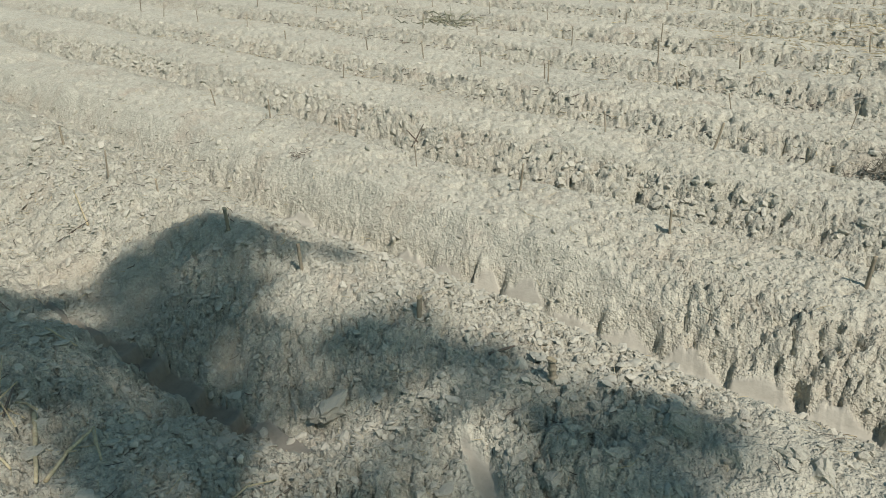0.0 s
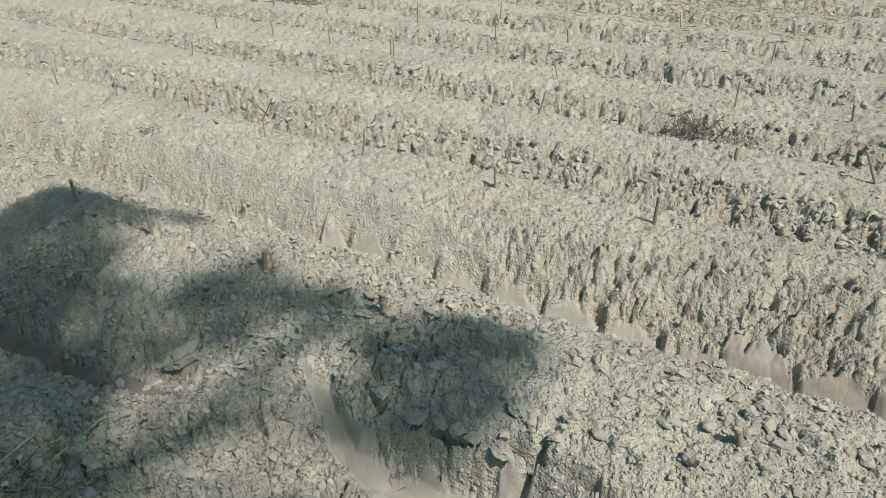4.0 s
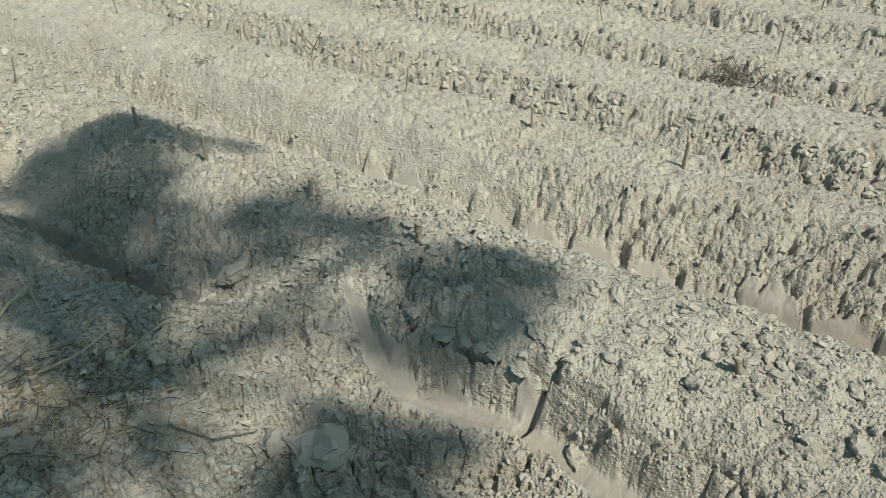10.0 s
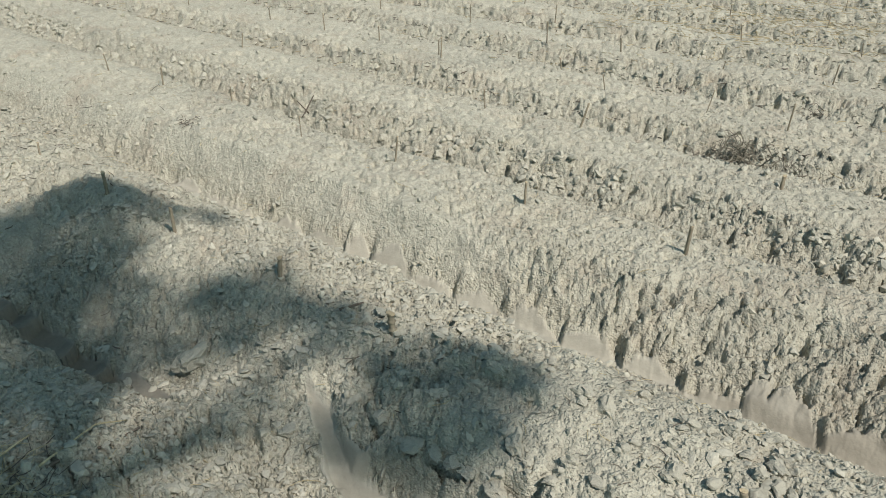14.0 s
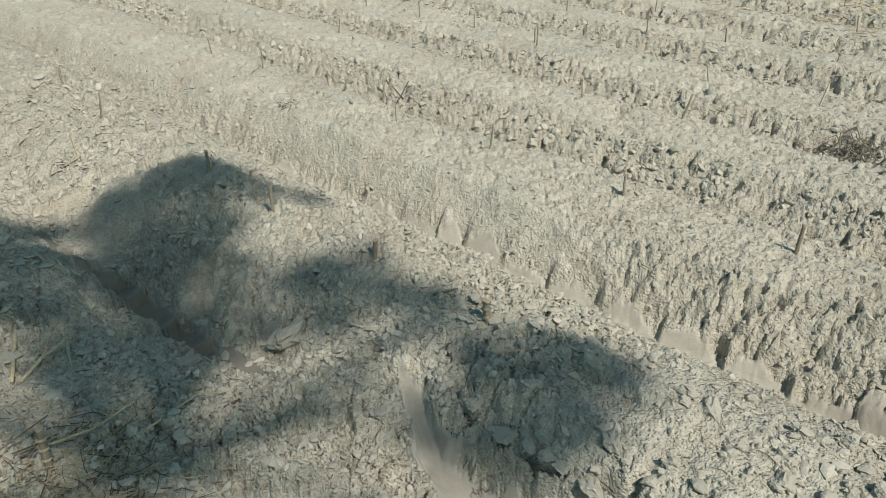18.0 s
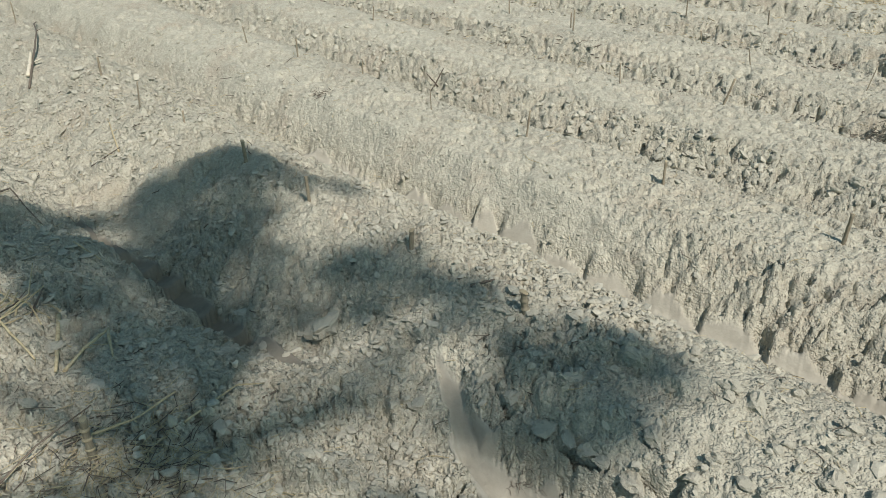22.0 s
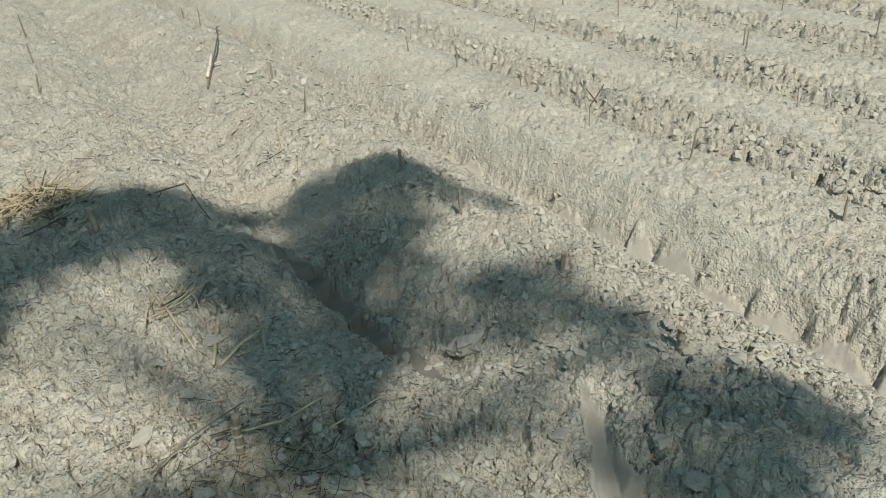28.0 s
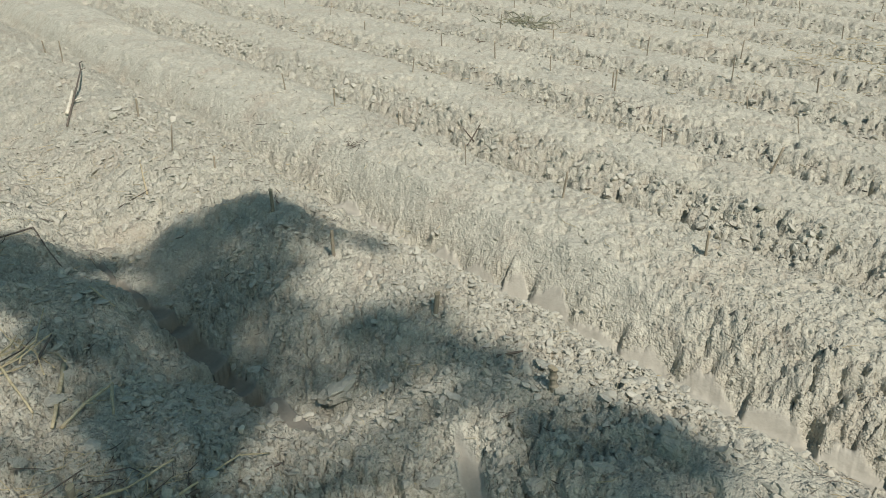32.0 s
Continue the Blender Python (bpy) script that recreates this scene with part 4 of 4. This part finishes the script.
litter("straw_litter", "matted dry grass round the cut stake", STRAW, 170, 38, mat_left, (0.04, 0.13), (0.0007, 0.0015))
litter("twig_litter", "dark matted grass stems round the cut stake", TWIG, 90, 39, mat_left, (0.03, 0.13), (0.0007, 0.0015))


def ridge_walls(g):
    u, v = g.uniform(-8, 2.2), 4.18 + PITCH * g.randrange(0, 7) + abs(g.gauss(0, 0.14))
    return (u + v) / math.sqrt(2), (v - u) / math.sqrt(2)


litter("twig_litter", "brown rootlets and stalk bits along the far ridge walls", TWIG, 1500, 40, ridge_walls, (0.02, 0.07), (0.002, 0.0045))
litter("straw_litter", "dull straw bits along the far ridge walls", STRAW, 1200, 44, ridge_walls, (0.03, 0.1), (0.0015, 0.003))


def far_patch(g):
    return g.gauss(4.6, 1.0), g.gauss(6.6, 0.7)


litter("straw_litter", "yellow straw lying in patches on the far ridges", STRAW, 1500, 37, far_patch, (0.04, 0.15), (0.002, 0.004))


def add_twig(points, radius, mat, label, lift=0.006, name="twig", category="twig", group=""):
    """A twig along x, y, height-over-ground points, with a fork or two."""
    g = random.Random(int(abs(points[0][0]) * 1000))
    base = Vector((points[0][0], points[0][1], ground_z(points[0][0], points[0][1])))
    pts = [Vector((x, y, ground_z(x, y) + h + lift)) - base for x, y, h in points]
    fine = []
    for a, b in zip(pts, pts[1:]):
        for i in range(5):
            fine.append(a.lerp(b, i / 5) + Vector((g.uniform(-1, 1), g.uniform(-1, 1), g.uniform(0, 0.5))) * radius * 0.22)
    fine.append(pts[-1])
    n = len(fine)
    v, f = tube(fine, [radius * (1.1 - 0.5 * i / n) * g.uniform(0.9, 1.15) for i in range(n)], 7)
    top = new(name)
    top.location = base
    stem = part("stem", mesh_from("stem", v, f, mat, True), top)
    if n > 8:
        k = fine[n // 2]
        side = (fine[n // 2 + 1] - fine[n // 2 - 1]).normalized().cross(Vector((0, 0, 1)))
        v, f = tube([k, k + side * radius * 6 + Vector((0, 0, radius * 2))], [radius * 0.6, radius * 0.3], 5)
        part("side_shoot", mesh_from("side_shoot", v, f, mat), stem)
    return tagged(top, label, category, group)


add_twig(((-2.51, 4.53, 0.01), (-2.70, 5.05, 0.03), (-2.89, 5.52, 0.05), (-3.10, 5.90, 0.04), (-3.28, 6.28, 0.02)), 0.0065, TWIG, "long dark dry stalk lying on the sunlit ridge")
add_twig(((-1.57, 3.53, 0), (-1.66, 3.70, 0.03), (-1.75, 3.88, 0.02)), 0.0045, STRAW, "short dry stick leaning out of the soil")
add_twig(((-1.73, 3.52, 0), (-1.57, 3.55, 0.01)), 0.004, TWIG, "dark twig lying flat on the soil")
add_twig(((-1.95, 2.80, 0), (-1.78, 2.86, 0.06), (-1.66, 2.74, 0.04), (-1.53, 2.64, 0)), 0.004, TWIG, "arched dark twig over the shaded furrow")
add_twig(((0.10, 4.66, 0), (0.03, 4.62, 0.11)), 0.005, TWIG, "dark stick leaning across another", group="crossed sticks")
add_twig(((0.06, 4.60, 0), (0.14, 4.64, 0.11)), 0.005, TWIG, "dark stick leaning across another", group="crossed sticks")
add_twig(((-1.16, 1.92, 0.01), (-1.01, 1.58, 0.01)), 0.007, STRAW, "flat pale straw stalk on the shaded ridge")
add_twig(((-1.00, 1.60, 0), (-0.97, 1.69, 0.02), (-0.93, 1.79, 0.02)), 0.006, STRAW, "pale straw stalk crossing another on the shaded ridge")
add_twig(((-0.93, 1.78, 0.02), (-0.87, 1.66, 0)), 0.005, STRAW, "short pale straw stalk on the shaded ridge")
add_twig(((-1.47, 1.99, 0.01), (-1.3, 1.82, 0.015), (-1.10, 1.64, 0.005)), 0.005, STRAW, "long pale straw stalk lying on the ridge")
add_twig(((-1.38, 2.04, 0.01), (-1.18, 1.90, 0.01)), 0.004, STRAW, "pale straw stalk lying on the ridge")
add_twig(((-0.60, 1.29, 0), (-0.52, 1.38, 0.01), (-0.42, 1.47, 0.01), (-0.36, 1.57, 0)), 0.005, TWIG, "thin brown twig lying on the soil")
add_twig(((-0.55, 1.34, 0.01), (-0.45, 1.50, 0.02), (-0.40, 1.60, 0.02)), 0.003, STRAW, "thin pale stalk lying on the soil")
add_twig(((-0.96, 1.12, 0.02), (-0.90, 1.24, 0.03), (-0.80, 1.36, 0.05)), 0.003, TWIG, "dark bent twig beside the cut stake")
add_twig(((-0.78, 1.28, 0.02), (-0.68, 1.33, 0.02), (-0.60, 1.44, 0.03)), 0.004, STRAW, "pale straw stalk beside the cut stake")
add_twig(((-0.38, 1.03, 0.01), (-0.28, 1.05, 0.02), (-0.17, 1.10, 0.02)), 0.0026, TWIG, "brown twig lying in the shade")
add_twig(((1.80, 0.62, 0.0), (1.84, 0.60, 0.005), (1.98, 0.62, 0.02), (2.17, 0.67, 0.05)), 0.017, BARK, "thick grey stick propped on a clod", name="stick", category="stick")
add_twig(((3.59, 2.36, 0.02), (3.74, 2.36, 0.07), (3.99, 2.30, 0.05), (4.2, 2.1, 0.02)), 0.008, TWIG, "thin dark branch lying on the ridge")
add_twig(((3.66, 2.42, 0.0), (3.78, 2.48, 0.12), (3.99, 2.38, 0.08), (4.15, 2.25, 0.03)), 0.006, TWIG, "thin dark branch lying on the ridge")
add_twig(((3.70, 2.09, 0.02), (4.05, 2.0, 0.03)), 0.007, TWIG, "thin dark branch lying on the ridge")
add_twig(((4.28, 3.22, 0.02), (4.53, 3.17, 0.04)), 0.007, TWIG, "thin dark branch lying on the ridge")
add_twig(((0.24, 2.10, 0.0), (0.33, 2.11, 0.002)), 0.005, TWIG, "dark twig lying on the soil")
add_twig(((-1.33, 2.44, 0.01), (-1.2, 2.36, 0.01)), 0.004, STRAW, "short pale stalk beside the furrow")


def add_leaf(x, y, ang, length, width, label):
    """A dry curled leaf sheath."""
    v, f = [], []
    for i in range(9):
        t = i / 8
        w = width * math.sin(math.pi * (0.12 + 0.8 * t)) ** 0.7
        for k in range(4):
            c = (k / 3 - 0.5) * 2
            v.append((length * t, w * c, 0.012 + 0.25 * w * (1 - c * c) + 0.01 * math.sin(5 * t)))
    for i in range(8):
        for k in range(3):
            f.append((i * 4 + k, i * 4 + k + 1, i * 4 + k + 5, i * 4 + k + 4))
    n = len(v)
    v += [(a, b, c - 0.003) for a, b, c in v]
    f += [tuple(q + n for q in reversed(g)) for g in f]
    ob = new("dry_leaf", mesh_from("dry_leaf", v, f, PALE, True))
    z1, z2 = ground_z(x, y), ground_z(x + length * math.cos(ang), y + length * math.sin(ang))
    ob.matrix_basis = pose(x, y, z1, 0, -math.degrees(math.atan2(z2 - z1, length)), math.degrees(ang))
    tagged(ob, label, "leaf")


add_twig(((-2.60, 4.72, 0.012), (-2.68, 4.92, 0.022), (-2.77, 5.14, 0.03)), 0.013, PALE, "bleached dry leaf sheath beside a dark stalk", name="dry_leaf", category="leaf")
for x, y in ((-0.55, 1.72), (-0.51, 1.69), (-0.66, 1.28)):
    add_leaf(x, y, x * 9, 0.03, 0.009, "scrap of bleached white leaf on the soil")


def straw_heap(x, y, wide, n, seed, label):
    g = random.Random(seed)
    top = new("straw_heap")
    top.location = (x, y, ground_z(x, y))
    for i in range(n):
        px, py = g.gauss(0, wide * 0.35), g.gauss(0, wide * 0.25)
        zz = ground_z(x + px, y + py) - top.location.z
        v, f = straw_piece(Vector((px, py, zz + 0.01 + g.uniform(0, 0.07) * math.exp(-(px * px + py * py) / wide ** 2 * 8))),
                           g.gauss(2.0, 0.7), g.gauss(0.0, 0.22), g.uniform(0.14, 0.36), g.uniform(0.0022, 0.0045), g, 0.2)
        part("straw", mesh_from("straw", v, f, STRAW if g.random() < 0.8 else TWIG), top)
    tagged(top, label, "straw")


straw_heap(-2.42, 2.62, 0.42, 150, 41, "loose heap of dry yellow straw on the ridge")
straw_heap(-1.32, 1.90, 0.2, 12, 42, "small wisp of dry yellow straw on the ridge")


def root_clump(x, y, wide, high, n, seed, mat, label, name="root_clump"):
    g = random.Random(seed)
    top = new(name)
    top.location = (x, y, ground_z(x, y))
    lay = g.uniform(0, math.pi)
    for i in range(n):
        a = lay + g.choice((0, math.pi)) + g.gauss(0, 0.8)
        p = Vector((g.gauss(0, 0.3) * wide, g.gauss(0, 0.3) * wide, 0))
        zz = ground_z(x + p.x, y + p.y) - top.location.z
        p.z = zz + high * g.uniform(0.0, 0.8) * math.exp(-(p.x ** 2 + p.y ** 2) / (0.3 * wide * wide))
        line = [p]
        for _ in range(4):
            a += g.gauss(0, 0.45)
            st = wide * g.uniform(0.06, 0.16)
            p = p + Vector((math.cos(a) * st, math.sin(a) * st, g.gauss(0, 0.16) * high))
            p.z = max(p.z, zz - 0.01)
            line.append(p)
        rad = wide * g.uniform(0.008, 0.02)
        v, f = tube(line, [rad * 0.7, rad, rad * 0.9, rad * 0.7, rad * 0.4], 5)
        part("root", mesh_from("root", v, f, mat), top)
    tagged(top, label, "roots")


root_clump(2.50, 3.47, 0.24, 0.16, 110, 51, ROOT, "dark tangled clump of dug-up roots")
root_clump(2.64, 3.24, 0.13, 0.12, 40, 52, ROOT, "dark tangled clump of dug-up roots")
root_clump(-0.60, 4.27, 0.13, 0.03, 16, 53, TWIG, "small dark tuft of roots on the ridge")
root_clump(0.38, 1.40, 0.07, 0.03, 26, 54, TWIG, "fine roots hanging from the broken edge")
root_clump(0.55, 8.2, 0.5, 0.12, 42, 55, WILT, "wilted leafy branch lying on the field", "branch")
root_clump(5.55, 8.55, 0.5, 0.3, 110, 56, TWIG, "dark heap of pulled stalks on the field", "stalk_heap")
root_clump(3.35, 4.1, 0.16, 0.05, 16, 57, TWIG, "dark tuft of roots on the ridge")
# dark strands put in for the shade of a small hole; none is cut
root_clump(-1.46, 3.41, 0.06, 0.015, 10, 58, TWIG, "dark strands standing in for the shade of a small hole")
